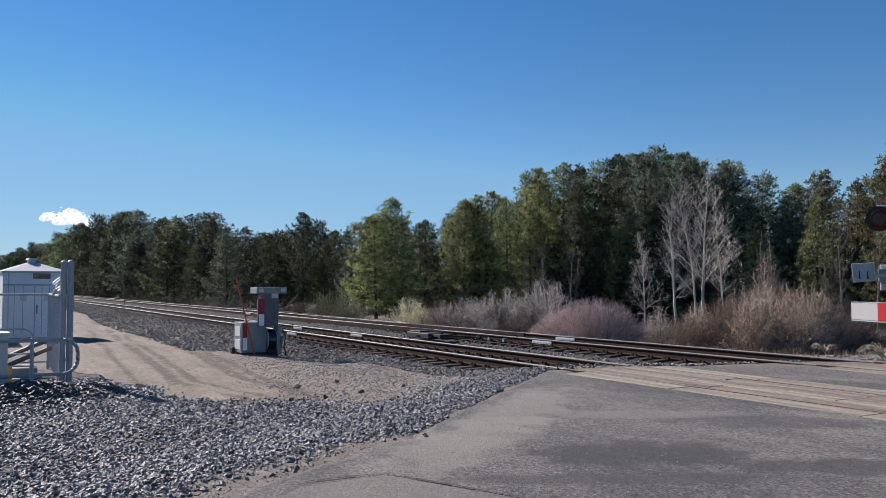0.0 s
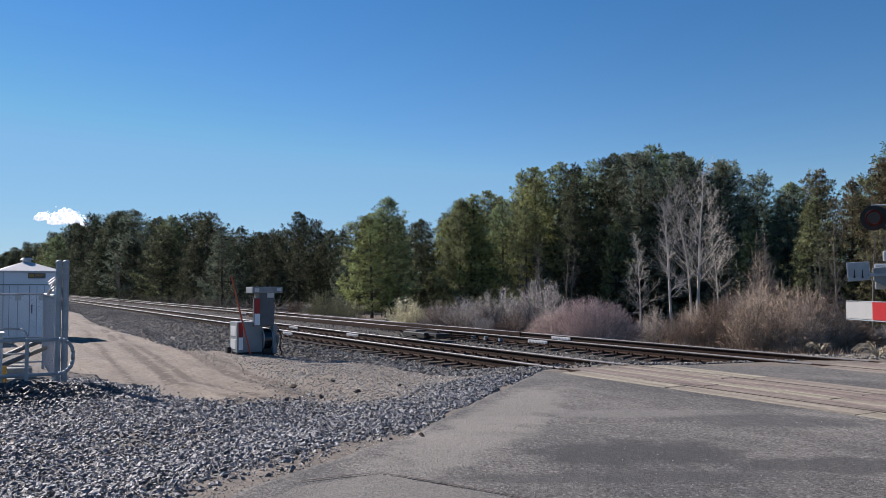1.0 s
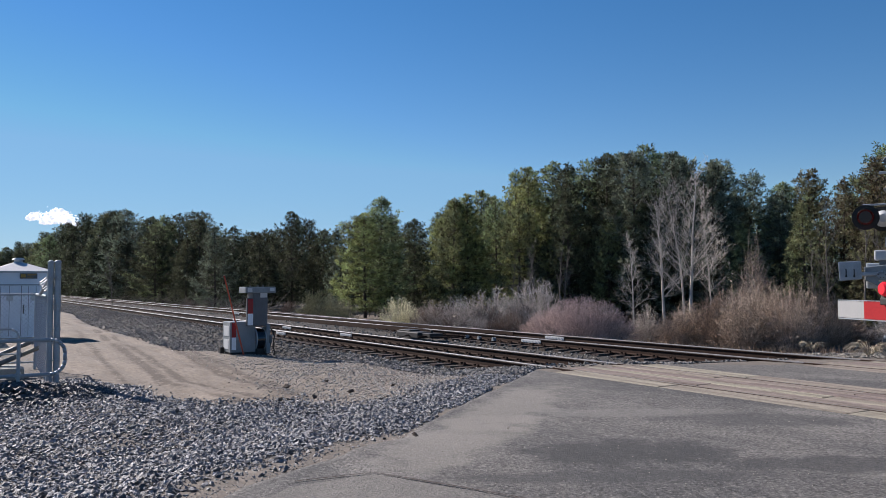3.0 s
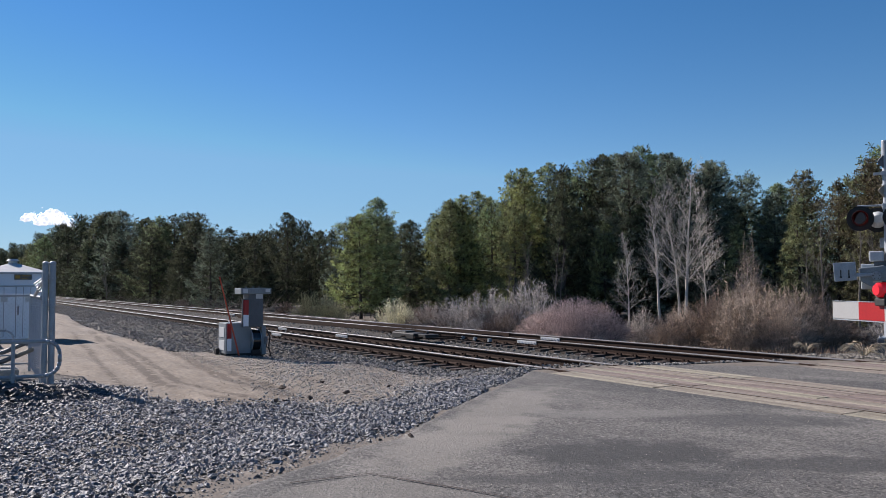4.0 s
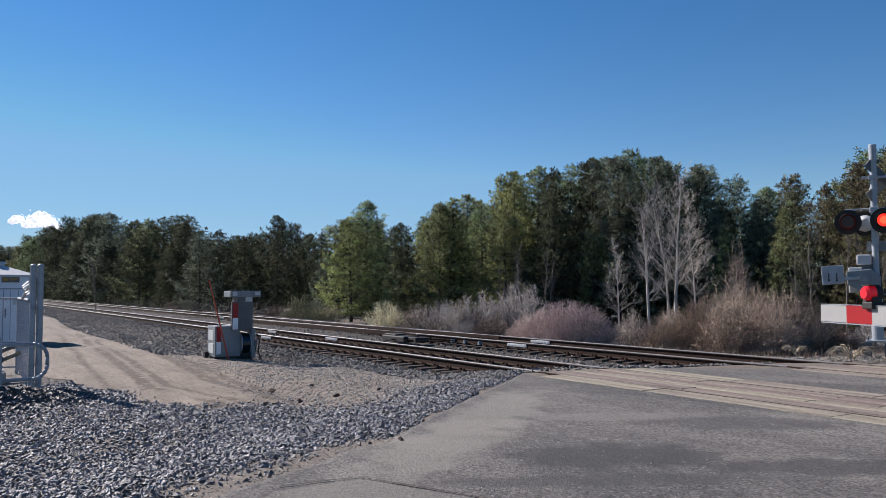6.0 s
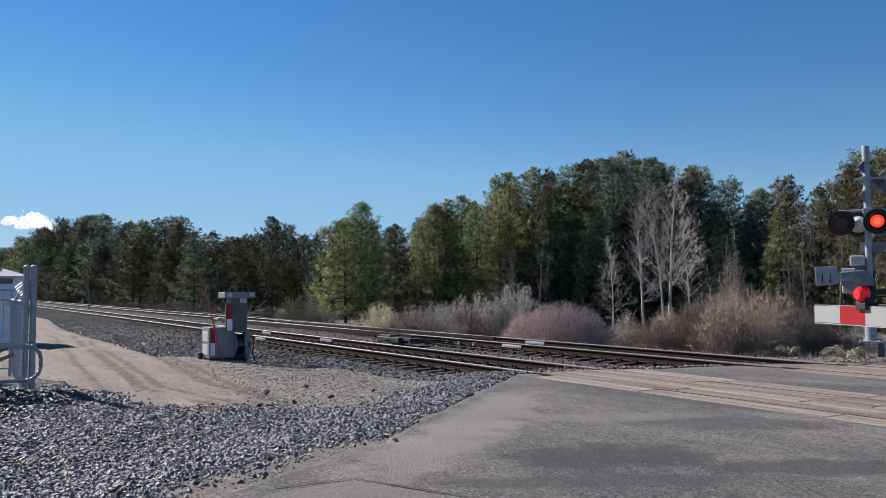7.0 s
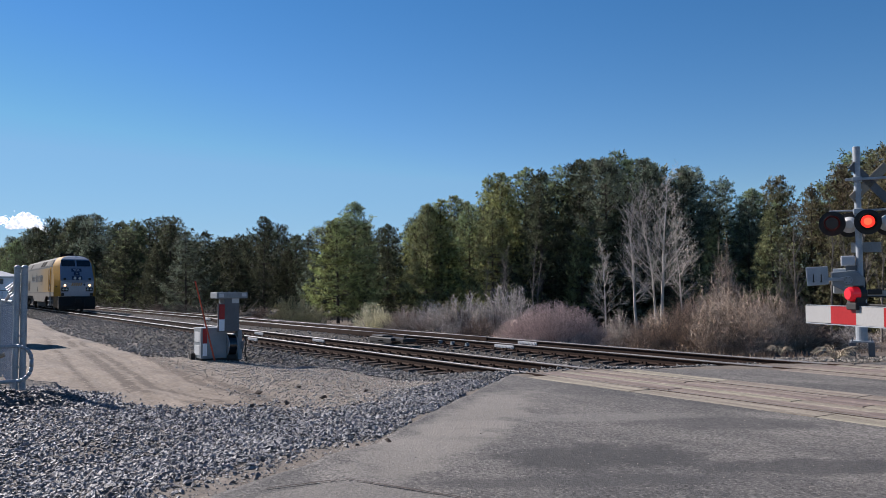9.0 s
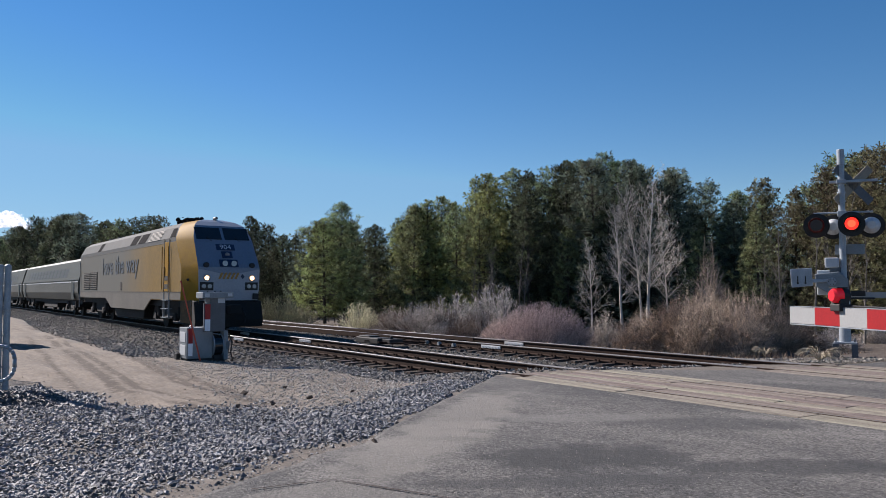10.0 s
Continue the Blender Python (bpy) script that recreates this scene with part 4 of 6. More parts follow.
# bearing and elevation of the woods' skyline
SKYLINE = [(1.0, 1.6), (3.2, 2.6), (4.6, 3.0), (5.7, 3.9), (7.3, 4.7), (8.7, 4.95), (10.5, 4.9), (12.2, 4.9), (13.6, 5.2), (15.2, 4.9), (16.3, 4.2), (18.4, 4.05), (19.6, 4.1), (20.4, 4.9), (22.3, 4.95), (23.6, 4.5),
           (25.0, 4.6), (26.2, 5.9), (26.9, 6.1), (28.2, 5.0), (29.4, 4.6), (30.6, 4.6), (31.6, 5.9), (32.7, 6.55), (34.6, 6.9), (36.0, 7.7), (37.4, 8.6), (39.0, 8.5), (40.3, 9.2), (42.0, 9.0), (44.6, 9.5), (46.6, 9.1), (48.5, 9.3),
           (50.5, 8.4), (52.0, 7.8), (53.6, 7.2), (55.0, 7.6), (57.0, 7.9), (58.7, 8.0), (60.2, 8.4), (61.5, 9.6), (63, 9.8), (70, 9.0)]
# bearing and how far off the front of the woods stands
FRONT = [(1.0, 420), (3.2, 330), (5.7, 215), (7.3, 165), (10, 122), (13.6, 92), (15.5, 80), (16.5, 130), (19.6, 130), (20.4, 85), (23.5, 80), (26, 66), (28, 66), (29, 90), (31, 90), (31.6, 64), (36, 60), (40, 58), (50, 57), (60, 52), (70, 50)]


def along(table, b):
    for (b0, v0), (b1, v1) in zip(table, table[1:]):
        if b0 <= b <= b1:
            return v0 + (v1 - v0) * (b - b0) / (b1 - b0)
    return table[-1][1]


def woods():
    r = random.Random(77)
    b = 1.2
    while b < 66:
        d0 = along(FRONT, b)
        far = d0 > 125
        for row in range(6):
            bb = b + (r.uniform(-0.3, 0.3) + row * 0.5) * math.degrees(3.0 / d0)
            d = d0 + row * 3.0 + r.uniform(-1.2, 1.2)
            x, y = at_bearing(bb, d)
            low = (r.uniform(0.62, 0.95), r.uniform(0.86, 1.02), r.uniform(0.90, 1.03), r.uniform(0.92, 1.02), r.uniform(0.7, 0.97), r.uniform(0.6, 0.9))[row]
            if row == 0 and 40 < bb < 52:
                low = r.uniform(0.55, 0.8)
            h = (d * math.tan(radians(along(SKYLINE, bb))) + 1.8) * low
            u = r.random()
            if far or row > 3:
                kind = FAR_PINES
            elif bb < 19.6 or u < 0.25:
                kind = FIRS
            else:
                kind = OPEN_PINES if (28.2 < bb < 36.5 and row < 2 and u > 0.45) else PINES
            me = r.choice(kind)
            u = r.random()
            # shade among the left trees is coloured in: back rows always take darker needles
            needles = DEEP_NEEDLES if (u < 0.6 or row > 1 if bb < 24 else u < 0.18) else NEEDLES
            # yellow-green at 8 to 14 degrees colours in sunlight on the front row
            if (24.2 < bb < 26.6 and row == 0) or (31 < bb < 37.5 and u > 0.55) or (8 < bb < 14 and row == 0 and u > 0.8):
                needles = GOLD_NEEDLES
            elif (43 < bb < 54 and u > 0.45) or (bb < 31 and u > 0.75):
                needles = BLUE_NEEDLES
            elif bb > 54 and u > 0.35:
                needles = BUD if u > 0.7 else GOLD_NEEDLES if u > 0.5 else NEEDLES
            w = max(0.55, min(h / 10.5, 1.35)) * r.uniform(0.88, 1.15) * (1.2 if bb < 20 else 1.0)
            colour = {"pine_needles": "dark green", "deep_green_needles": "deep green", "yellow_green_needles": "yellow-green", "blue_green_needles": "blue-green", "bronze_buds": "bronze-tinged"}[needles.name]
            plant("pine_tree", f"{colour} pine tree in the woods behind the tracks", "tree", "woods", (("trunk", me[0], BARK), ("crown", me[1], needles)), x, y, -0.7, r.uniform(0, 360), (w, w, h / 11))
        b += math.degrees((2.9 if not far else 4.6) / d0) * r.uniform(0.85, 1.2)


def tall_pines():
    """Single pines that stand out above their neighbours."""
    r = random.Random(51)
    for b, d, el, wide, needles, colour in ((26.7, 63, 6.0, 0.95, NEEDLES, "dark green"), (25.7, 61, 4.9, 0.9, GOLD_NEEDLES, "yellow-green"), (31.9, 61, 5.9, 0.8, NEEDLES, "dark green"), (33.0, 61, 6.2, 0.8, GOLD_NEEDLES, "yellow-green"), (20.6, 82, 5.0, 0.95, DEEP_NEEDLES, "deep green")):
        me = r.choice(PINES[:2])
        h = d * math.tan(radians(el)) + 2.2
        x, y = at_bearing(b, d)
        plant("pine_tree", f"{colour} pine tree taller than its neighbours", "tree", "woods", (("trunk", me[0], BARK), ("crown", me[1], needles)), x, y, -0.7, r.uniform(0, 360), (wide, wide, h / 11))


woods()
tall_pines()


def bare_things():
    r = random.Random(8)
    for b, d, el, rad, seed in ((48.15, 47, 7.5, 0.105, 108), (47.75, 47.3, 6.9, 0.075, 109), (46.5, 46, 5.9, 0.085, 110), (44.4, 44, 3.2, 0.05, 111), (49.6, 49, 5.6, 0.05, 112)):
        h = d * math.tan(radians(el)) + 2.2
        t, f = birch_mesh(h, seed, rad, (r.uniform(-0.03, 0.03), r.uniform(-0.03, 0.03)))
        x, y = at_bearing(b, d)
        plant("bare_birch", "leafless pale-barked birch in front of dark pines", "tree", "bare trees", (("trunk", t, PALE_BARK), ("twig_spray", f, PALE_BARK)), x, y, -0.7, r.uniform(0, 360), (1, 1, 1))
    for i in range(26):
        b = r.choice((r.uniform(27.5, 33), r.uniform(53.5, 62), r.uniform(53.5, 62), r.uniform(35, 41), r.uniform(8, 27)))
        d = min(along(FRONT, b) - r.uniform(2, 6), 75) if b < 53 else r.uniform(38, 48)
        me = r.choice(BARE)
        x, y = at_bearing(b, d)
        k = r.uniform(0.5, 0.85) * (1.0 if b > 52 else 0.8)
        plant("bare_sapling", "thin leafless grey sapling at the woods' edge", "tree", "saplings", (("trunk", me[0], GREY_BARK), ("twig_spray", me[1], GREY_BARK)), x, y, -0.7, r.uniform(0, 360), (k, k, k))


bare_things()


def shrubs():
    r = random.Random(19)
    def put(name, label, me, material, b, d, sx, sz):
        x, y = at_bearing(b, d)
        plant(name, label, "shrub", "shrubs", (("stem_thicket", me, material),), x, y, -0.72, r.uniform(0, 360), (sx, sx, sz))
    red = shrub_mesh(2.15, 1.6, 1100, 71, 2.6, fan=0.35, twig=0.2)
    put("red_twig_shrub", "reddish-brown leafless domed shrub thicket", red, TWIG_RED, 41.0, 32, 1.0, 1.0)
    put("red_twig_shrub", "reddish-brown leafless domed shrub thicket", red, TWIG_RED, 39.0, 33.5, 0.75, 0.72)
    tan = [shrub_mesh(1.35, 2.3, 250, 72, 2.2, fan=0.6, twig=0.30), shrub_mesh(1.2, 2.2, 230, 76, 1.7, fan=0.65, twig=0.32)]
    for b, d, sx, sz in ((46.9, 30.5, 0.7, 0.50), (48.0, 31, 0.85, 0.72), (49.3, 30.5, 0.9, 0.86), (50.7, 31, 1.0, 0.98), (52.1, 31.5, 1.0, 1.04), (53.6, 31, 1.05, 0.98), (55.0, 31.5, 1.0, 0.98), (56.2, 33, 0.9, 0.86), (51.4, 29.5, 0.85, 0.78), (54.3, 29.6, 0.8, 0.74)):
        put("tan_shrub", "tan leafless shrub thicket beside the tracks", r.choice(tan), TWIG_TAN, b, d, sx, sz)
    put("peaked_shrub", "tall peaked reddish-tan leafless shrub", shrub_mesh(1.15, 4.3, 330, 73, 0.75, fan=0.75, twig=0.4, fork=12), TWIG_TAN, 52.2, 33, 1.0, 1.0)
    grey = [shrub_mesh(1.3, 1.7, 170, 74, 2.0, fan=0.6), shrub_mesh(1.1, 1.5, 150, 75, 1.6, fan=0.65)]
    # low brown brush along the bank, taller grey bushes behind it
    for i in range(40):
        b = r.choice((r.uniform(26, 39), r.uniform(31, 39), r.uniform(9, 26), r.uniform(57, 63)))
        d = (20.5 + r.uniform(0, 5)) / math.sin(radians(b)) if b < 40 else r.uniform(33, 40)
        k = r.uniform(0.6, 1.0)
        put("grey_shrub", "low grey-brown leafless shrub", r.choice(grey), r.choice((TWIG_GREY, TWIG_BROWN, TWIG_BROWN)), b, d, k, k * r.uniform(0.6, 0.95))
    for b, d, k, m in ((27.9, 43, 0.95, TWIG_PALE), (28.9, 43.5, 0.85, TWIG_PALE), (22.2, 52, 1.15, TWIG_OLIVE), (23.4, 53, 1.1, TWIG_OLIVE), (24.3, 52, 0.8, TWIG_OLIVE), (33.6, 39, 1.25, TWIG_GREY), (35.2, 39, 1.35, TWIG_GREY),
                       (36.6, 38, 1.1, TWIG_GREY), (37.6, 40, 1.45, TWIG_GREY), (32.2, 40, 1.0, TWIG_GREY), (45.2, 35, 0.9, TWIG_GREY), (30.6, 41, 0.85, TWIG_GREY)):
        put("catkin_shrub", "budding leafless shrub at the woods' edge", r.choice(grey), m, b, d, k, k)


shrubs()


def dry_grass():
    """Dead grass and low brush on the bank behind the tracks."""
    rng, r = np.random.default_rng(4), random.Random(4)
    spots, dirs = [], []
    for i in range(15000):
        b = r.uniform(6, 62)
        y = 18.3 + 9 * r.random() ** 1.5
        x = -y / math.tan(radians(b))
        if x > -14.5 or x < -190:
            continue
        spots.append((x, y, height(x, y)))
        dirs.append((r.gauss(0, 0.4), r.gauss(0, 0.4), 1.0))
    v, f = blades(spots, dirs, 0.26, 0.012, rng)
    me = bpy.data.meshes.new("dry_grass")
    me.from_pydata(v, [], f)
    me.materials.append(GRASS)
    tagged(new("dry_grass", me), "dry straw-coloured grass on the bank", "grass", kind="stuff")


dry_grass()


def brushwood():
    r = random.Random(6)
    root = thing("brush_pile", "heap of grey dead branches along the woods", "brushwood", kind="stuff")
    s = Shape()
    for i in range(560):
        b = r.uniform(9, 19.5)
        y = r.uniform(18.8, 22.5)
        x, z = -y / math.tan(radians(b)), -0.6 + r.uniform(0, 0.7)
        d = Vector((r.gauss(0, 1), r.gauss(0, 0.6), r.uniform(-0.1, 0.7))).normalized() * r.uniform(0.5, 1.7)
        s.tube((x, y, z), (x + d.x, y + d.y, max(-0.6, z + d.z)), r.uniform(0.008, 0.022), 0.006, 4, False)
    part("dead_branch", s, GREY_BARK, root, fix=False)


brushwood()


def build_cloud():
    r = random.Random(2)
    s = Shape()
    root = thing("cloud", "small white fair-weather cloud above the treetops", "cloud")
    D = 3200.0
    for i in range(560):
        u = r.random()
        b = 3.9 + 3.0 * u
        top = 0.95 * math.exp(-((u - 0.60) / 0.30) ** 2) + 0.28 * math.exp(-((u - 0.12) / 0.12) ** 2)
        el = 4.05 + top * r.random() + (0.25 if u < 0.25 else 0.0) - 0.25 * smooth01(0.8, 1.0, u)
        x, y = at_bearing(b, D + r.uniform(-30, 30))
        s.ball((x, y, D * math.tan(radians(el))), r.uniform(2, 9), 8, 6, 0.8)
    for i in range(160):
        u = r.random()
        x, y = at_bearing(3.75 + 3.3 * u, D + r.uniform(-30, 30))
        s.ball((x, y, D * math.tan(radians(4.35 + 0.55 * math.sin(3.1 * u) * r.random() + r.gauss(0, 0.12)))), r.uniform(0.8, 2.6), 8, 6, 0.7)
    tagged(part("cloud_puff", s, CLOUD, root, smooth=True, fix=False), kind="stuff")


build_cloud()


# ---------------------------------------------------------------- crossing signal mast behind the tracks
drums = []


def lamp_unit(root, x, y, z, face, lit_first=None):
    """A round black backboard with hood; face -1 looks towards the road's near end, +1 away from it."""
    b = part("backboard", Shape().tube((x, y, z), (x, y + face * 0.02, z), 0.295, n=40), BLACK, root, "round black backboard")
    s = Shape()
    n = 28
    ring = []
    for k in range(n):
        a = 2 * math.pi * k / n
        up = 0.5 + 0.5 * math.sin(a)
        for r, d in ((0.175, 0.02), (0.185, 0.05 + 0.20 * up ** 0.6), (0.179, 0.05 + 0.20 * up ** 0.6)):
            ring.append((x + r * math.cos(a), y + face * d, z + r * math.sin(a)))
    s.add(ring, [(3 * k + i, 3 * ((k + 1) % n) + i, 3 * ((k + 1) % n) + i + 1, 3 * k + i + 1) for k in range(n) for i in range(2)])
    part("hood", s, BLACK, b, smooth=True)
    part("housing", Shape().tube((x, y, z), (x, y - face * 0.10, z), 0.20, 0.19, n=24).tube((x, y - face * 0.10, z), (x, y - face * 0.21, z), 0.19, 0.10, n=24), PLASTIC, root, "pale grey rounded lamp housing", smooth=False, bevel=0.02)
    if lit_first is not None:
        d = part("lamp_drum", Shape().tube((0, -0.012, 0), (0, 0.012, 0), 0.150, n=32), BLACK, root, "lamp drum with one lit red face")
        d.location = (x, y + face * 0.165, z)
        part("lit_lens", Shape().tube((0, -0.013, 0), (0, -0.022, 0), 0.148, 0.142, n=32), LIT, d, "glowing red lens")
        part("lit_core", Shape().tube((0, -0.022, 0), (0, -0.026, 0), 0.088, 0.080, n=28), LIT_CORE, d, "brighter orange-red centre of lens")
        part("dark_lens", Shape().tube((0, 0.013, 0), (0, 0.022, 0), 0.148, 0.142, n=32), LENS, d, "unlit dark red lens")
        drums.append((d, lit_first))


def build_mast():
    root = thing("crossing_signal", "grey steel crossing signal mast with flashing red lamps and gate", "crossing signal", at=pose(-10.7, 18.8, 0, 0, 0, 29.5))
    part("pole", Shape().tube((0, 0, 0.28), (0, 0, 4.55), 0.075, n=20).tube((0, 0, 4.55), (0, 0, 4.93), 0.085, n=20), STEEL, root, "galvanised pole", bevel=0.008)
    part("pole_sleeve", Shape().tube((0, 0, 0.3), (0, 0, 1.45), 0.13, n=20), STEEL, root)
    base = part("base_flange", Shape().box(-0.24, 0.24, -0.24, 0.24, 0.27, 0.31), STEEL, root, "bolted base plate", bevel=0.01)
    for x in (-0.2, 0.2):
        for y in (-0.2, 0.2):
            part("foot", Shape().box(x - 0.07, x + 0.07, y - 0.07, y + 0.07, -0.05, 0.27).tube((x, y, 0.31), (x, y, 0.38), 0.02, n=8), DARKGREY, base, bevel=0.01)
    # crossbuck seen nearly from its side, held by two bands
    # one blade dark as if shaded, the other tan as if sunlit, by material
    for a, mt in ((42, DARKGREY), (-42, CABLE)):
        m = Matrix.Translation((0.26, 0.16, 4.08)) @ pose(0, 0, 0, 0, 0, 35) @ pose(0, 0, 0, 0, a, 0)
        b = part("crossbuck_blade", Shape().box(-0.62, 0.62, -0.008, 0.008, -0.11, 0.11, m), mt, root, "dull back of a crossbuck blade")
        part("blade_edge", Shape().box(-0.62, 0.62, 0.010, 0.016, -0.09, 0.09, m), REFLECT, b, "white front of the crossbuck blade")
    part("crossbuck_arm", Shape().box(-0.26, 0.78, -0.035, 0.035, 4.12, 4.18).box(-0.1, 0.1, -0.1, 0.1, 4.10, 4.2), STEEL, root, bevel=0.008)
    for z in (3.66, 3.86):
        part("clamp", Shape().tube((0, 0, z), (0, 0, z + 0.04), 0.095, n=18), STEEL, root)
    # lamp arm
    part("lamp_arm", Shape().tube((-0.62, 0.0, 3.40), (0.66, 0.0, 3.40), 0.024, n=10).tube((-0.56, 0, 3.40), (-0.56, 0, 3.28), 0.03, n=10).tube((0.2, -0.1, 3.40), (0.2, -0.1, 3.28), 0.03, n=10), STEEL, root)
    part("lamp_junction", Shape().box(-0.10, 0.10, -0.13, -0.02, 3.30, 3.44), STEEL, root, bevel=0.02)
    lamp_unit(root, -0.56, -0.06, 3.10, -1, True)
    lamp_unit(root, 0.20, -0.24, 3.10, -1, False)
    lamp_unit(root, -0.20, 0.26, 3.08, 1)
    lamp_unit(root, 0.62, 0.08, 3.08, 1)
    # plate, bell box, gate mechanism
    part("sign_back", Shape().box(-0.17, 0.47, 0.085, 0.10, 2.40, 2.64), GREY, root, "grey back of a small sign", bevel=0.004)
    part("bell_box", Shape().box(-0.40, -0.09, -0.12, 0.14, 2.08, 2.32), WHITE, root, "white box", bevel=0.03)
    part("bell_bracket", Shape().box(-0.30, -0.05, -0.06, 0.06, 1.96, 2.09), DARKGREY, root)
    mech = part("gate_mechanism", Shape().prism([(-0.62, 1.92), (-0.10, 1.98), (0.10, 1.80), (0.10, 1.40), (-0.02, 1.30), (-0.60, 1.62)], -0.30, -0.05), GREY, root, "grey gate drive casing", bevel=0.02)
    part("mechanism_back", Shape().box(-0.58, -0.14, -0.04, 0.22, 1.42, 2.02), PLASTIC, mech, bevel=0.02)
    part("hub", Shape().tube((-0.25, -0.30, 1.74), (-0.25, -0.36, 1.74), 0.10, n=18).tube((-0.25, -0.36, 1.74), (-0.25, -0.40, 1.74), 0.04, n=10), STEEL, mech)
    for k in range(6):
        a = math.pi * k / 3
        part("bolt", Shape().tube((-0.25 + 0.07 * math.cos(a), -0.36, 1.74 + 0.07 * math.sin(a)), (-0.25 + 0.07 * math.cos(a), -0.375, 1.74 + 0.07 * math.sin(a)), 0.012, n=6), BLACK, mech)
    cw = part("counterweight", Shape().prism([(-1.16, 2.05), (-0.68, 2.07), (-0.66, 1.64), (-1.13, 1.60)], -0.36, -0.30), STEEL, root, "steel counterweight plate with two slots", bevel=0.012)
    for x in (-0.99, -0.82):
        part("slot", Shape().box(x - 0.012, x + 0.012, -0.366, -0.360, 1.71, 1.88).tube((x, -0.366, 1.71), (x, -0.374, 1.71), 0.025, n=8), BLACK, cw)
    part("weight_arm", Shape().box(-0.72, -0.2, -0.36, -0.31, 1.72, 1.80), STEEL, root, bevel=0.01)
    # lowered arm to the far lane
    arm = part("gate_arm", Shape().box(0.1, 3.6, -0.34, -0.31, 1.36, 1.49), REFLECT, root, "red and white lowered gate arm")
    for k in range(4):
        part("red_band", Shape().box(0.95 + 0.8 * k, 1.35 + 0.8 * k, -0.345, -0.305, 1.355, 1.495), RED, arm)
    part("arm_adapter", Shape().box(-0.1, 0.65, -0.36, -0.30, 1.33, 1.37).box(0.15, 0.45, -0.38, -0.28, 1.40, 1.52), BLACK, root, bevel=0.01)
    part("conduit", Shape().path([(0.08, 0.1, 2.0), (0.13, 0.12, 1.2), (0.10, 0.1, 0.35)], 0.02), RUBBER, root)
    return root


build_mast()


def build_near_gate():
    """The gate on the camera's side: its striped arm reaches across the lane to the tip."""
    tip, way = Vector((-4.05, 6.31, 1.285)), Vector((0.90, -0.44, 0)).normalized()
    root = thing("crossing_gate", "lowered red and white striped gate arm with red lamp", "crossing gate", at=pose(tip.x, tip.y, 0, 0, 0, math.degrees(math.atan2(way.y, way.x))))
    z0, z1 = 1.256, 1.391
    ln = 5.6
    k, x = 0, 0.0
    while x < ln:
        e = min(ln, x + (0.355 if k == 0 else 0.32))
        part("white_band" if k % 2 == 0 else "red_band", Shape().box(x, e, -0.02, 0.02, z0 - 0.004 * x, z1 + 0.004 * x), REFLECT if k % 2 == 0 else RED, root, "white reflective arm section" if k % 2 == 0 else "red reflective arm section")
        x, k = e, k + 1
    part("top_edge", Shape().box(0, ln, -0.022, 0.022, z1 + 0.004, z1 + 0.008), STEEL, root)
    part("bottom_edge", Shape().box(0, ln, -0.022, 0.022, z0 - 0.012, z0 - 0.005), STEEL, root)
    lx = 0.66
    b = part("lamp_bracket", Shape().box(lx - 0.06, lx + 0.06, -0.05, 0.05, z1 - 0.02, z1 + 0.035), BLACK, root, "black lamp bracket", bevel=0.006)
    part("lamp_leg", Shape().box(lx - 0.055, lx - 0.03, -0.035, 0.035, z1 + 0.03, z1 + 0.075), BLACK, b)
    part("lamp_leg", Shape().box(lx + 0.03, lx + 0.055, -0.035, 0.035, z1 + 0.03, z1 + 0.075), BLACK, b)
    lp = part("arm_lamp", Shape().tube((lx, -0.075, z1 + 0.100), (lx, -0.055, z1 + 0.100), 0.042, 0.056, n=24).tube((lx, -0.055, z1 + 0.100), (lx, 0.0, z1 + 0.100), 0.056, 0.058, n=24), ARM_RED, root, "glowing red arm lamp", smooth=False)
    part("lamp_body", Shape().tube((lx, 0.0, z1 + 0.100), (lx, 0.05, z1 + 0.100), 0.059, n=24), BLACK, lp)
    part("lamp_hood", Shape().box(lx - 0.05, lx + 0.05, -0.06, 0.03, z1 + 0.156, z1 + 0.164), RUBBER, lp)
    part("lamp_cable", Shape().path([(lx + 0.08, 0.02, z1 + 0.02), (lx + 0.6, 0.02, z1 + 0.012), (ln, 0.02, z1 + 0.02)], 0.008, 6), RUBBER, root)
    part("gate_post", Shape().tube((ln + 0.2, 0.1, 0.0), (ln + 0.2, 0.1, 3.0), 0.075, n=18), STEEL, root)
    part("gate_drive", Shape().box(ln - 0.05, ln + 0.45, -0.15, 0.02, 1.0, 1.6), GREY, root, bevel=0.02)


build_near_gate()


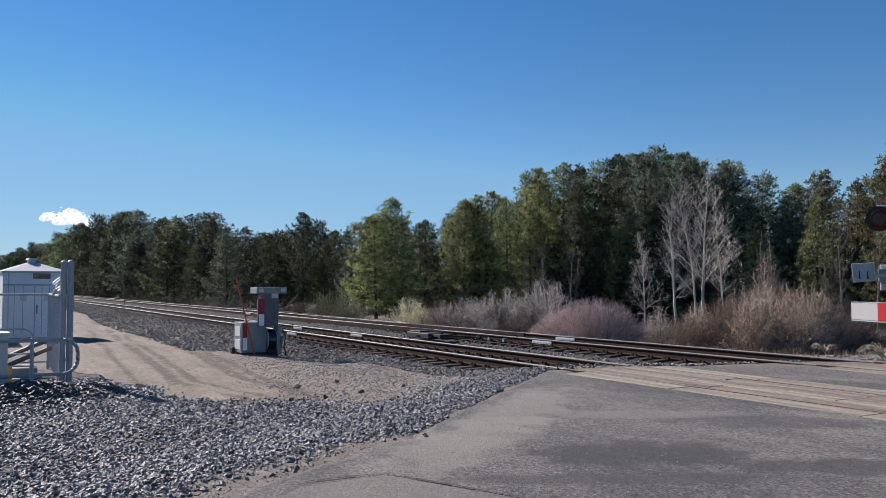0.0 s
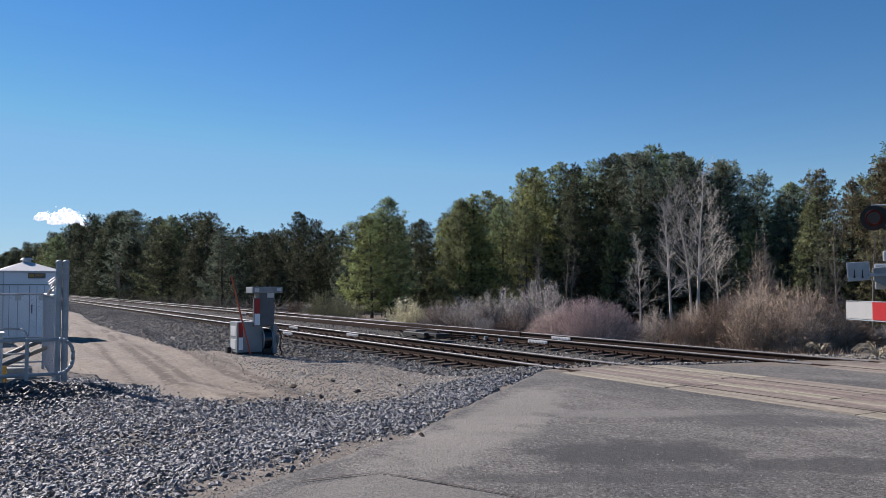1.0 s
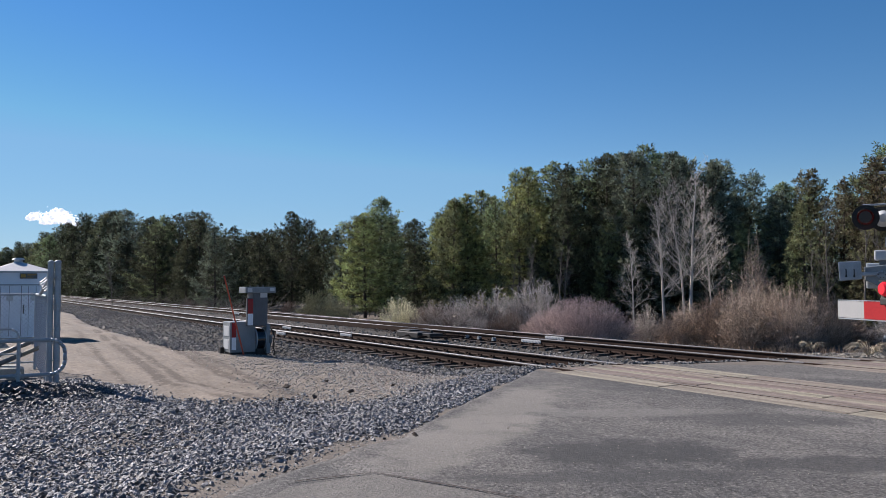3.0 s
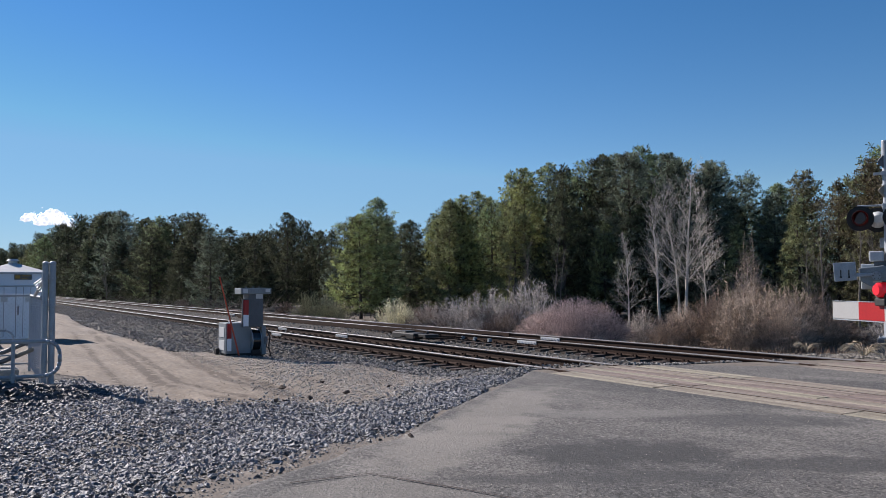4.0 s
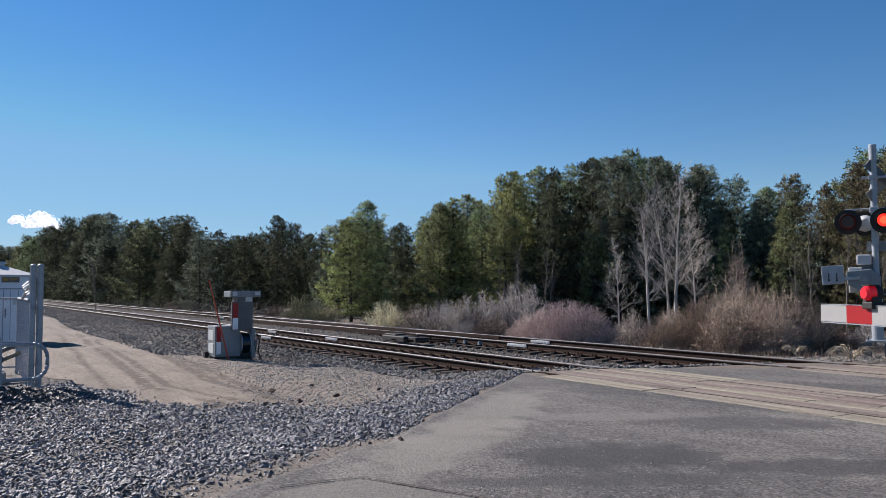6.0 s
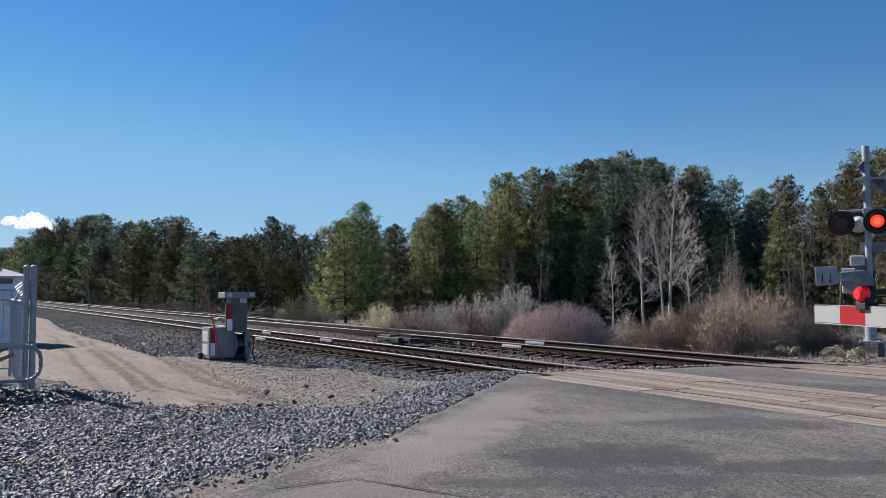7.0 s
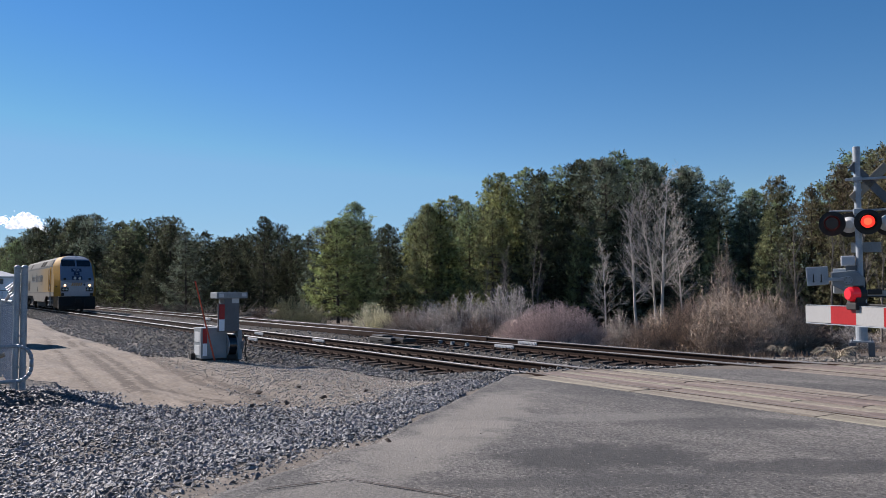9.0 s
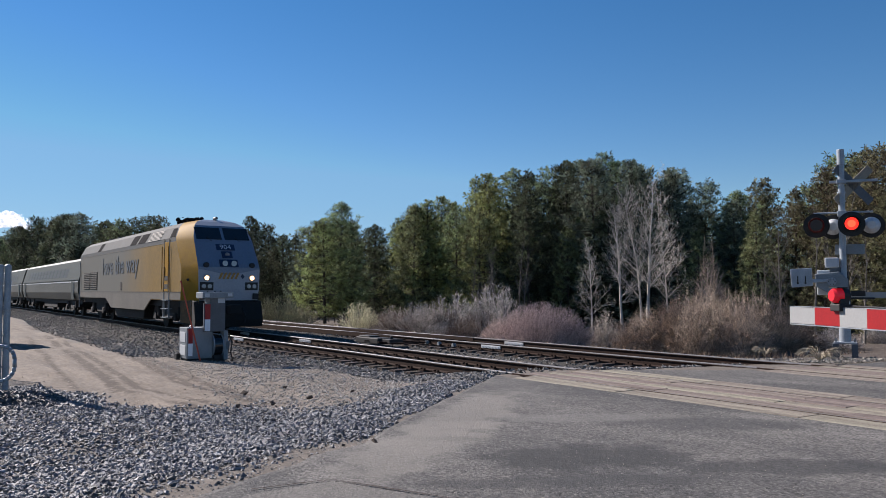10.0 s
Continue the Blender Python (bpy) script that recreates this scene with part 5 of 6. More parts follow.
# ---------------------------------------------------------------- equipment beside the near track
def build_control_box():
    root = thing("trackside_cabinet", "grey trackside gate machine with red-white bands and black drum", "trackside cabinet")
    part("base_frame", Shape().box(-21.35, -20.82, 6.17, 7.16, -0.36, -0.19), BLACK, root, bevel=0.01)
    low = part("lower_cabinet", Shape().box(-21.45, -20.80, 6.15, 6.82, -0.20, 0.59), GREY, root, "grey lower cabinet", bevel=0.012)
    for z0, z1 in ((0.22, 0.48), (-0.12, 0.14)):
        part("side_panel", Shape().box(-21.35, -20.9, 6.138, 6.15, z0, z1), PLASTIC, low, bevel=0.004)
    part("lifting_eye", Shape().path([(-20.85, 6.28 + 0.05 * math.cos(a), 0.59 + 0.06 * math.sin(a)) for a in (0, 0.6, 1.2, 1.9, 2.5, 3.14)], 0.012, 6), STEEL, low)
    part("lifting_eye", Shape().path([(-20.85, 6.62 + 0.05 * math.cos(a), 0.59 + 0.06 * math.sin(a)) for a in (0, 0.6, 1.2, 1.9, 2.5, 3.14)], 0.012, 6), STEEL, low)
    part("red_band", Shape().box(-20.798, -20.79, 6.19, 6.30, 0.19, 0.57), RED, low)
    part("white_band", Shape().box(-20.798, -20.79, 6.19, 6.30, -0.13, 0.19), WALL, low)
    dm = part("drum", Shape().tube((-20.95, 6.83, 0.12), (-20.95, 7.07, 0.12), 0.27, n=36), GLASS, root, "glossy black drum", bevel=0.015)
    for y in (6.825, 7.06):
        part("drum_rim", Shape().tube((-20.95, y, 0.12), (-20.95, y + 0.025, 0.12), 0.285, n=36), STEEL, dm, "bright steel rim", bevel=0.006)
    part("drum_foot", Shape().box(-21.15, -20.75, 6.84, 7.06, -0.24, -0.12), BLACK, dm, bevel=0.02)
    part("pedestal", Shape().box(-21.0, -20.72, 7.09, 7.20, -0.25, 0.50), GREY, root, bevel=0.01)
    up = part("upper_cabinet", Shape().box(-21.2, -20.72, 6.72, 7.12, 0.48, 1.42), DARKGREY, root, "dark grey upper cabinet", bevel=0.015)
    part("red_band", Shape().box(-20.735, -20.70, 6.585, 6.72, 0.80, 1.19), RED, up)
    part("white_band", Shape().box(-20.735, -20.70, 6.585, 6.72, 0.50, 0.80), WALL, up)
    part("band_board", Shape().box(-20.78, -20.737, 6.56, 6.73, 0.48, 1.21), DARKGREY, up)
    part("plate", Shape().box(-20.722, -20.712, 6.92, 7.10, 1.22, 1.36), PLASTIC, up)
    cap = part("cap", Shape().box(-21.22, -20.66, 6.50, 7.32, 1.34, 1.50), GREY, root, "pale grey head box", bevel=0.012)
    part("cap_plate", Shape().box(-20.66, -20.652, 6.56, 6.68, 1.37, 1.47), PLASTIC, cap)
    part("cap_plate", Shape().box(-20.66, -20.652, 7.16, 7.28, 1.39, 1.47), PLASTIC, cap)
    for y in (6.7, 6.9, 7.05):
        part("connector", Shape().tube((-20.9, y, 1.50), (-20.9, y, 1.54), 0.025, n=8), DARKGREY, cap)
    part("cable", Shape().path([(-20.9, 7.1, 0.45), (-20.85, 7.26, 0.40), (-20.8, 7.34, 0.2), (-20.8, 7.3, -0.05), (-20.85, 7.38, -0.3)], 0.02, 6), RUBBER, root)
    part("cable", Shape().path([(-20.9, 7.1, 0.3), (-20.85, 7.22, 0.22), (-20.8, 7.24, 0.0), (-20.85, 7.2, -0.25)], 0.018, 6), RUBBER, root)
    part("valve", Shape().box(-20.85, -20.7, 7.16, 7.24, 0.02, 0.22), DARKGREY, root, bevel=0.01)
    part("side_conduit", Shape().box(-21.5, -21.3, 6.04, 6.14, -0.30, -0.08), BLACK, root, bevel=0.01)
    rod = thing("marker_rod", "leaning orange marker rod beside the trackside cabinet", "marker rod")
    part("rod", Shape().tube((-20.56, 6.45, -0.32), (-20.64, 5.94, 1.76), 0.022, 0.018, n=10), ORANGE, rod)
    part("rod_tip", Shape().tube((-20.64, 5.94, 1.76), (-20.641, 5.932, 1.79), 0.024, n=10), RED, rod)


build_control_box()


# ---------------------------------------------------------------- fenced compound
def chain_link(name, a, b, z0, z1, root, gap=0.09):
    """Diagonal wires both ways between two posts."""
    a, b = Vector((*a, 0)), Vector((*b, 0))
    d = (b - a)
    L, H = d.length, z1 - z0
    d.normalize()
    s = Shape()
    k = -H
    while k < L:
        for sg in (1, -1):
            u0, u1 = max(0, k), min(L, k + H)
            v0, v1 = (u0 - k), (u1 - k)
            if sg < 0:
                v0, v1 = H - v0, H - v1
            s.tube(a + d * u0 + Vector((0, 0, z0 + v0)), a + d * u1 + Vector((0, 0, z0 + v1)), 0.0022, n=3, caps=False)
        k += gap
    return tagged(part(name, s, STEEL, root, "galvanised chain-link mesh", fix=False), kind="stuff")


def build_fence():
    root = thing("chain_link_fence", "galvanised chain-link fence with tall corner posts", "fence")
    for y, r in ((1.60, 0.055), (1.485, 0.05)):
        p = part("post", Shape().tube((-16.0, y, -0.45), (-16.0, y, 1.96), r, n=18), STEEL, root, "tall galvanised corner post")
        part("post_cap", Shape().ball((-16.0, y, 1.96), r * 1.12, 14, 8, 0.7), STEEL, p, smooth=True)
        for z in (0.2, 0.75, 1.2, 1.68):
            part("clamp", Shape().tube((-16.0, y, z), (-16.0, y, z + 0.03), r + 0.008, n=16).box(-15.96, -15.90, y - 0.012, y + 0.012, z, z + 0.03), STEEL, p)
    for x, y in ((-19.6, 1.54), (-19.6, -1.2), (-19.6, -3.8)):
        part("line_post", Shape().tube((x, y, -0.45), (x, y, 1.40), 0.03, n=12), STEEL, root)
    part("top_rail", Shape().tube((-19.6, 1.54, 1.36), (-19.6, -6.0, 1.36), 0.022, n=10), STEEL, root)
    part("top_rail", Shape().tube((-16.0, 1.42, 1.36), (-19.6, 1.54, 1.36), 0.022, n=10), STEEL, root)
    part("bottom_rail", Shape().tube((-19.6, 1.54, -0.1), (-19.6, -6.0, -0.1), 0.018, n=10), STEEL, root)
    part("brace", Shape().tube((-16.0, 1.46, 1.66), (-17.4, 1.44, 1.38), 0.03, n=10), STEEL, root)
    for k in range(5):
        part("barb_arm", Shape().tube((-16.1 - 0.24 * k, 1.40, 1.44 + 0.04 * k), (-16.15 - 0.24 * k, 1.52, 1.54 + 0.04 * k), 0.014, n=6), STEEL, root)
    chain_link("mesh_panel", (-19.6, 1.54), (-19.6, -6.0), -0.15, 1.36, root)
    chain_link("mesh_panel", (-16.05, 1.44), (-19.6, 1.54), -0.15, 1.36, root, 0.09)
    return root


build_fence()


def build_guard_rail():
    root = thing("tube_barrier", "galvanised tubular barrier with rounded end before the fence", "barrier")
    x, z1, z0 = -14.9, 0.645, 0.075
    pts = [(x, -4.0, z1), (x, 1.40, z1)]
    pts += [(x, 1.40 + 0.22 * math.sin(a), z1 - 0.22 + 0.22 * math.cos(a)) for a in (0.3, 0.6, 0.9, 1.2, 1.57)]
    pts += [(x, 1.40 + 0.22 * math.cos(a), z0 + 0.22 - 0.22 * math.sin(a)) for a in (0.0, 0.35, 0.7, 1.0, 1.3, 1.57)]
    pts += [(x, -4.0, z0)]
    part("rail_tube", Shape().path(pts, 0.031, 12), STEEL, root, smooth=True)
    for y in (0.93, -1.2, -3.4):
        part("leg", Shape().tube((x + 0.0, y, -0.5), (x, y, z1), 0.030, n=12), STEEL, root)
        part("leg_collar", Shape().tube((x, y, z0 - 0.05), (x, y, z0 + 0.05), 0.042, n=12), STEEL, root)
    inner = thing("inner_handrail", "thin steel handrail loop inside the compound", "handrail")
    part("rail_tube", Shape().path([(-17.4, -2.0, 0.72), (-17.4, 0.96, 0.72), (-17.4, 1.06, 0.66), (-17.4, 1.09, 0.55), (-17.4, 1.09, -0.4)], 0.02, 8), STEEL, inner, smooth=True)
    part("mid_rail", Shape().tube((-17.4, -2.0, 0.25), (-17.4, 1.09, 0.25), 0.016, n=8), STEEL, inner)


build_guard_rail()


def build_shelter():
    root = thing("signal_shelter", "white metal signal equipment shelter with low pyramid roof", "equipment shelter", at=pose(-31.95, 1.93, -0.2, 0, 0, 3))
    w = 0.97
    body = part("wall", Shape().box(-w, w, -w, w, 0.0, 2.22), WALL, root, "white metal walls", bevel=0.01)
    rf = Shape().add([(-w - 0.05, -w - 0.05, 2.20), (w + 0.05, -w - 0.05, 2.20), (w + 0.05, w + 0.05, 2.20), (-w - 0.05, w + 0.05, 2.20),
                      (-w - 0.05, -w - 0.05, 2.26), (w + 0.05, -w - 0.05, 2.26), (w + 0.05, w + 0.05, 2.26), (-w - 0.05, w + 0.05, 2.26), (-0.12, -0.12, 2.58), (0.12, -0.12, 2.58), (0.12, 0.12, 2.58), (-0.12, 0.12, 2.58)],
                     [(3, 2, 1, 0), (0, 1, 5, 4), (1, 2, 6, 5), (2, 3, 7, 6), (3, 0, 4, 7), (4, 5, 9, 8), (5, 6, 10, 9), (6, 7, 11, 10), (7, 4, 8, 11), (8, 9, 10, 11)])
    part("roof", rf, WHITE, root, "white pyramid roof")
    part("roof_vent", Shape().tube((0, 0, 2.56), (0, 0, 2.66), 0.14, n=18).tube((0, 0, 2.66), (0, 0, 2.73), 0.21, 0.15, n=18), PLASTIC, root, "round roof vent")
    dr = part("door", Shape().box(w, w + 0.02, -0.75, 0.75, 0.05, 1.75), WALL, root, "white double door", bevel=0.004)
    part("door_gap", Shape().box(w + 0.02, w + 0.026, -0.012, 0.012, 0.05, 1.75), GREY, dr)
    for y in (-0.35, 0.38):
        part("vent_slot", Shape().box(w + 0.02, w + 0.028, y - 0.10, y + 0.10, 1.25, 1.5), PLASTIC, dr)
    part("door_latch", Shape().box(w + 0.02, w + 0.06, 0.05, 0.09, 0.8, 1.1), DARKGREY, dr)
    part("door_head", Shape().box(w, w + 0.03, -0.95, 0.95, 1.77, 1.80), GREY, body)
    for y in (-0.62, -0.36, 0.22, 0.45, 0.62):
        part("door_fold", Shape().box(w + 0.02, w + 0.025, y - 0.008, y + 0.008, 0.06, 1.74), GREY, dr)
    for y in (-0.8, 0.8):
        part("corner_bead", Shape().box(w, w + 0.015, y - 0.02, y + 0.02, 0, 2.2), PLASTIC, body)
    sg = part("sign", Shape().box(w + 0.005, w + 0.02, -0.06, 0.48, 2.00, 2.18), DARKGREY, root, "dark sign with orange markings")
    part("sign_mark", Shape().box(w + 0.02, w + 0.026, -0.03, 0.12, 2.04, 2.15), COPPER, sg)
    for k in range(3):
        part("sign_bar", Shape().box(w + 0.02, w + 0.026, 0.16, 0.45 - 0.05 * k, 2.13 - 0.045 * k, 2.15 - 0.045 * k), COPPER, sg)
    part("footing", Shape().box(-w - 0.1, w + 0.1, -w - 0.1, w + 0.1, -0.2, 0.0), CONCRETE, root, bevel=0.02)
    nb = thing("grey_hut", "grey steel equipment hut beside the white shelter", "equipment shelter", at=pose(-31.0, -1.1, -0.2))
    part("wall", Shape().box(-1.2, 1.2, -1.5, 1.35, 0, 2.15), GREY, nb, bevel=0.01)
    part("roof", Shape().box(-1.28, 1.28, -1.58, 1.43, 2.15, 2.24), PLASTIC, nb, bevel=0.01)


build_shelter()


def build_compound_bits():
    c = thing("utility_box", "small pale grey utility box on gravel by the barrier", "utility box")
    part("case", Shape().box(-15.85, -15.35, 0.20, 0.60, -0.15, 0.72), PLASTIC, c, bevel=0.012)
    part("lid", Shape().box(-15.88, -15.32, 0.17, 0.63, 0.72, 0.76), PLASTIC, c, bevel=0.008)
    part("plinth", Shape().box(-15.85, -15.35, 0.20, 0.60, -0.35, -0.15), BLACK, c, bevel=0.01)
    for x, y, s, h in ((-17.0, 0.62, 0.35, 0.16), (-18.2, 0.9, 0.45, 0.25), (-17.6, 0.2, 0.5, 0.2)):
        b = thing("concrete_block", "rough pale concrete block lying in the compound", "concrete block", "concrete blocks")
        part("block", Shape().box(x - s, x + s, y - s * 0.7, y + s * 0.7, -0.35, -0.3 + h), CONCRETE, b, bevel=0.03)
    t = thing("cable_marker", "short yellow cable marker beside concrete", "marker")
    part("tag", Shape().box(-16.62, -16.58, 0.62, 0.72, -0.35, 0.1), COPPER, t, bevel=0.006)
    d = thing("pipe_bundle", "dark slanting pipes behind the barrier", "pipe")
    for k, (y, z) in enumerate(((0.9, 0.42), (1.05, 0.30), (0.75, 0.18))):
        part("pipe", Shape().tube((-18.5, y - 0.55, z - 0.45), (-18.2, y + 0.45, z), 0.045, n=10), DARKGREY if k != 1 else CABLE, d)


build_compound_bits()


def build_straw_tuft():
    r = random.Random(31)
    for cx, cy, n, k in ((-10.6, 17.55, 60, 1.1), (-12.6, 18.4, 26, 0.7), (-9.6, 20.0, 22, 0.8)):
        root = thing("straw_tuft", "pale arching tuft of dead grass on gravel", "grass tuft", "straw tufts")
        s = Shape()
        for i in range(n):
            a, ln = r.uniform(0, 2 * math.pi), r.uniform(0.35, 0.75) * k
            pts = [(cx + math.cos(a) * ln * (q * 0.75), cy + math.sin(a) * ln * (q * 0.75), -0.15 + ln * (1.55 * q - 1.25 * q * q)) for q in (0, 0.25, 0.5, 0.75, 1.0)]
            s.path(pts, 0.006, 3)
        part("straw", s, STRAW, root, fix=False)


build_straw_tuft()


# ---------------------------------------------------------------- locomotive and coaches
SIDE = 1.5


def lofted(levels, rear, front_w, shrink=1.0):
    """Plan rings stacked in height: the sides, the slanted corners and the raked front of a cab."""
    rings = []
    for z, half, xf, fw in levels:
        rings.append([(rear, -half, z), (xf - 1.05, -half, z), (xf, -fw, z), (xf, fw, z), (xf - 1.05, half, z), (rear, half, z)])
    return rings


LEVELS = [(1.18, 1.5, -0.06, 1.12), (1.6, 1.5, -0.02, 1.16), (2.35, 1.5, 0.0, 1.18), (2.55, 1.5, -0.10, 1.18), (3.45, 1.5, -0.72, 1.14), (3.62, 1.47, -0.85, 1.12), (4.06, 1.22, -1.22, 0.98), (4.25, 0.95, -1.65, 0.75), (4.36, 0.45, -2.1, 0.40)]


def front_x(z):
    for (z0, _, x0, _), (z1, _, x1, _) in zip(LEVELS, LEVELS[1:]):
        if z0 <= z <= z1:
            return x0 + (x1 - x0) * (z - z0) / (z1 - z0)
    return LEVELS[-1][2]


def face_panel(y0, y1, z0, z1, proud=0.012, depth=0.03, skew=0.0):
    """A slab lying on the raked front of the cab."""
    p = []
    for d in (proud, proud - depth):
        for y, z in ((y0, z0), (y1, z0), (y1, z1), (y0, z1)):
            p.append((front_x(z) + d, y + skew * (z - z0), z))
    return Shape().add(p, [(0, 1, 2, 3), (7, 6, 5, 4), (0, 4, 5, 1), (1, 5, 6, 2), (2, 6, 7, 3), (3, 7, 4, 0)])


def livery(name, front, rear, lo, hi, rough=0.4):
    """Paint that goes from one colour to another along the body in ragged vertical steps."""
    m = mat(name, front, 0.55, 0.0, vary=0.14, scale=0.8, fine=9, bump=0.02, spec=0.2)
    n, l = m.node_tree.nodes, m.node_tree.links
    b = n["Principled BSDF"]
    src = b.inputs["Base Color"].links[0].from_socket
    tc, sp, no, ad, r, mx = (n.new(k) for k in ("ShaderNodeTexCoord", "ShaderNodeSeparateXYZ", "ShaderNodeTexNoise", "ShaderNodeMath", "ShaderNodeMapRange", "ShaderNodeMix"))
    mx.data_type = "RGBA"
    no.inputs["Scale"].default_value = 0.35
    l.new(tc.outputs["Object"], sp.inputs[0])
    l.new(tc.outputs["Object"], no.inputs["Vector"])
    ad.operation, ad.inputs[1].default_value = "MULTIPLY_ADD", 5.0
    l.new(no.outputs["Fac"], ad.inputs[0])
    l.new(sp.outputs["X"], ad.inputs[2])
    r.inputs["From Min"].default_value, r.inputs["From Max"].default_value = lo + 2.5, hi + 2.5
    l.new(ad.outputs[0], r.inputs["Value"])
    l.new(r.outputs["Result"], mx.inputs["Factor"])
    mx.inputs["A"].default_value = (*rear, 1)
    l.new(src, mx.inputs["B"])
    l.new(mx.outputs["Result"], b.inputs["Base Color"])
    return m


YELLOW = livery("yellow_to_grey_paint", (0.205, 0.122, 0.024), (0.122, 0.114, 0.094), -11.5, -5.0)
CORNER = mat("yellow_paint", (0.29, 0.155, 0.0095), 0.65, spec=0.1, vary=0.12, scale=1.5, fine=20, bump=0.02, other=(0.22, 0.120, 0.015))
NOSE = mat("blue_grey_nose_paint", (0.17, 0.2, 0.252), 0.4, 0.1, vary=0.1, scale=1.2, fine=16, bump=0.02)
NOSE_LOW = mat("silver_nose_paint", (0.311, 0.333, 0.37), 0.4, 0.1, vary=0.1, scale=1.2, fine=16, bump=0.02)
SILVER = mat("silver_roof_paint", (0.068, 0.071, 0.071), 0.7, 0.0, spec=0.08, vary=0.1, scale=1.0, fine=16, bump=0.03)
SKIRT = mat("dusty_skirt_paint", (0.115, 0.101, 0.080), 0.6, vary=0.18, scale=0.9, fine=12, bump=0.05, other=(0.085, 0.074, 0.058))
PILOT = mat("grimy_yellow_paint", (0.126, 0.0703, 0.0222), 0.7, vary=0.3, scale=2, fine=12, bump=0.05, other=(0.0592, 0.0407, 0.0222))
SOOT = mat("sooty_underframe", (0.0133, 0.0126, 0.0118), 0.85, vary=0.4, scale=2, fine=20, bump=0.3)
NAVY = mat("navy_plate", (0.0148, 0.0259, 0.0629), 0.4, vary=0.1, bump=0.0)
INK = mat("dark_lettering", (0.0555, 0.0629, 0.074), 0.5, vary=0.1, bump=0.0)
PALE = mat("pale_lettering", (0.518, 0.533, 0.548), 0.5, vary=0.05, bump=0.0)
GOLD = mat("gold_emblem", (0.407, 0.2, 0.0444), 0.45, vary=0.1, bump=0.0)
COACH = mat("brushed_coach_side", (0.066, 0.068, 0.060), 0.6, 0.0, spec=0.15, vary=0.15, scale=0.5, fine=9, bump=0.03, other=(0.090, 0.094, 0.086), stretch=(0.15, 1, 2.5))
COACH_UP = mat("grey_green_coach_band", (0.050, 0.058, 0.053), 0.6, 0.0, spec=0.12, vary=0.1, scale=0.5, fine=9, bump=0.02, stretch=(0.15, 1, 2.5))
COACH_ROOF = mat("pale_blue_roof", (0.085, 0.102, 0.104), 0.6, 0.0, spec=0.2, vary=0.1, scale=0.8, fine=10, bump=0.03)
TINT = mat("tinted_window", (0.037, 0.0407, 0.0407), 0.5, 0.0, vary=0.1, bump=0.0, spec=0.12)


def build_truck(root, xc, base=2.9, wheels=2):
    t = part("truck_frame", Shape().prism([(xc - 2.2, 0.55), (xc - 2.0, 0.95), (xc + 2.0, 0.95), (xc + 2.2, 0.55), (xc + 1.0, 0.62), (xc + 0.6, 0.42), (xc - 0.6, 0.42), (xc - 1.0, 0.62)], -1.18, 1.18), SOOT, root, "sooty black truck frame", bevel=0.03)
    for i in range(wheels):
        x = xc + (i - (wheels - 1) / 2) * base / (wheels - 1)
        for s in (-1, 1):
            part("wheel", Shape().tube((x, s * 0.70, 0.505), (x, s * 0.84, 0.505), 0.50, n=28).tube((x, s * 0.66, 0.505), (x, s * 0.70, 0.505), 0.525, n=28).tube((x, s * 0.84, 0.505), (x, s * 1.1, 0.505), 0.13, n=14), SOOT, t, "dark steel wheel", bevel=0.01)
            part("axle_box", Shape().box(x - 0.2, x + 0.2, s * 1.24 - 0.08, s * 1.24 + 0.08, 0.36, 0.66), SOOT, t, bevel=0.03)
            part("spring", Shape().tube((x + 0.42, s * 1.2, 0.5), (x + 0.42, s * 1.2, 0.9), 0.1, n=12), SOOT, t)
    return t


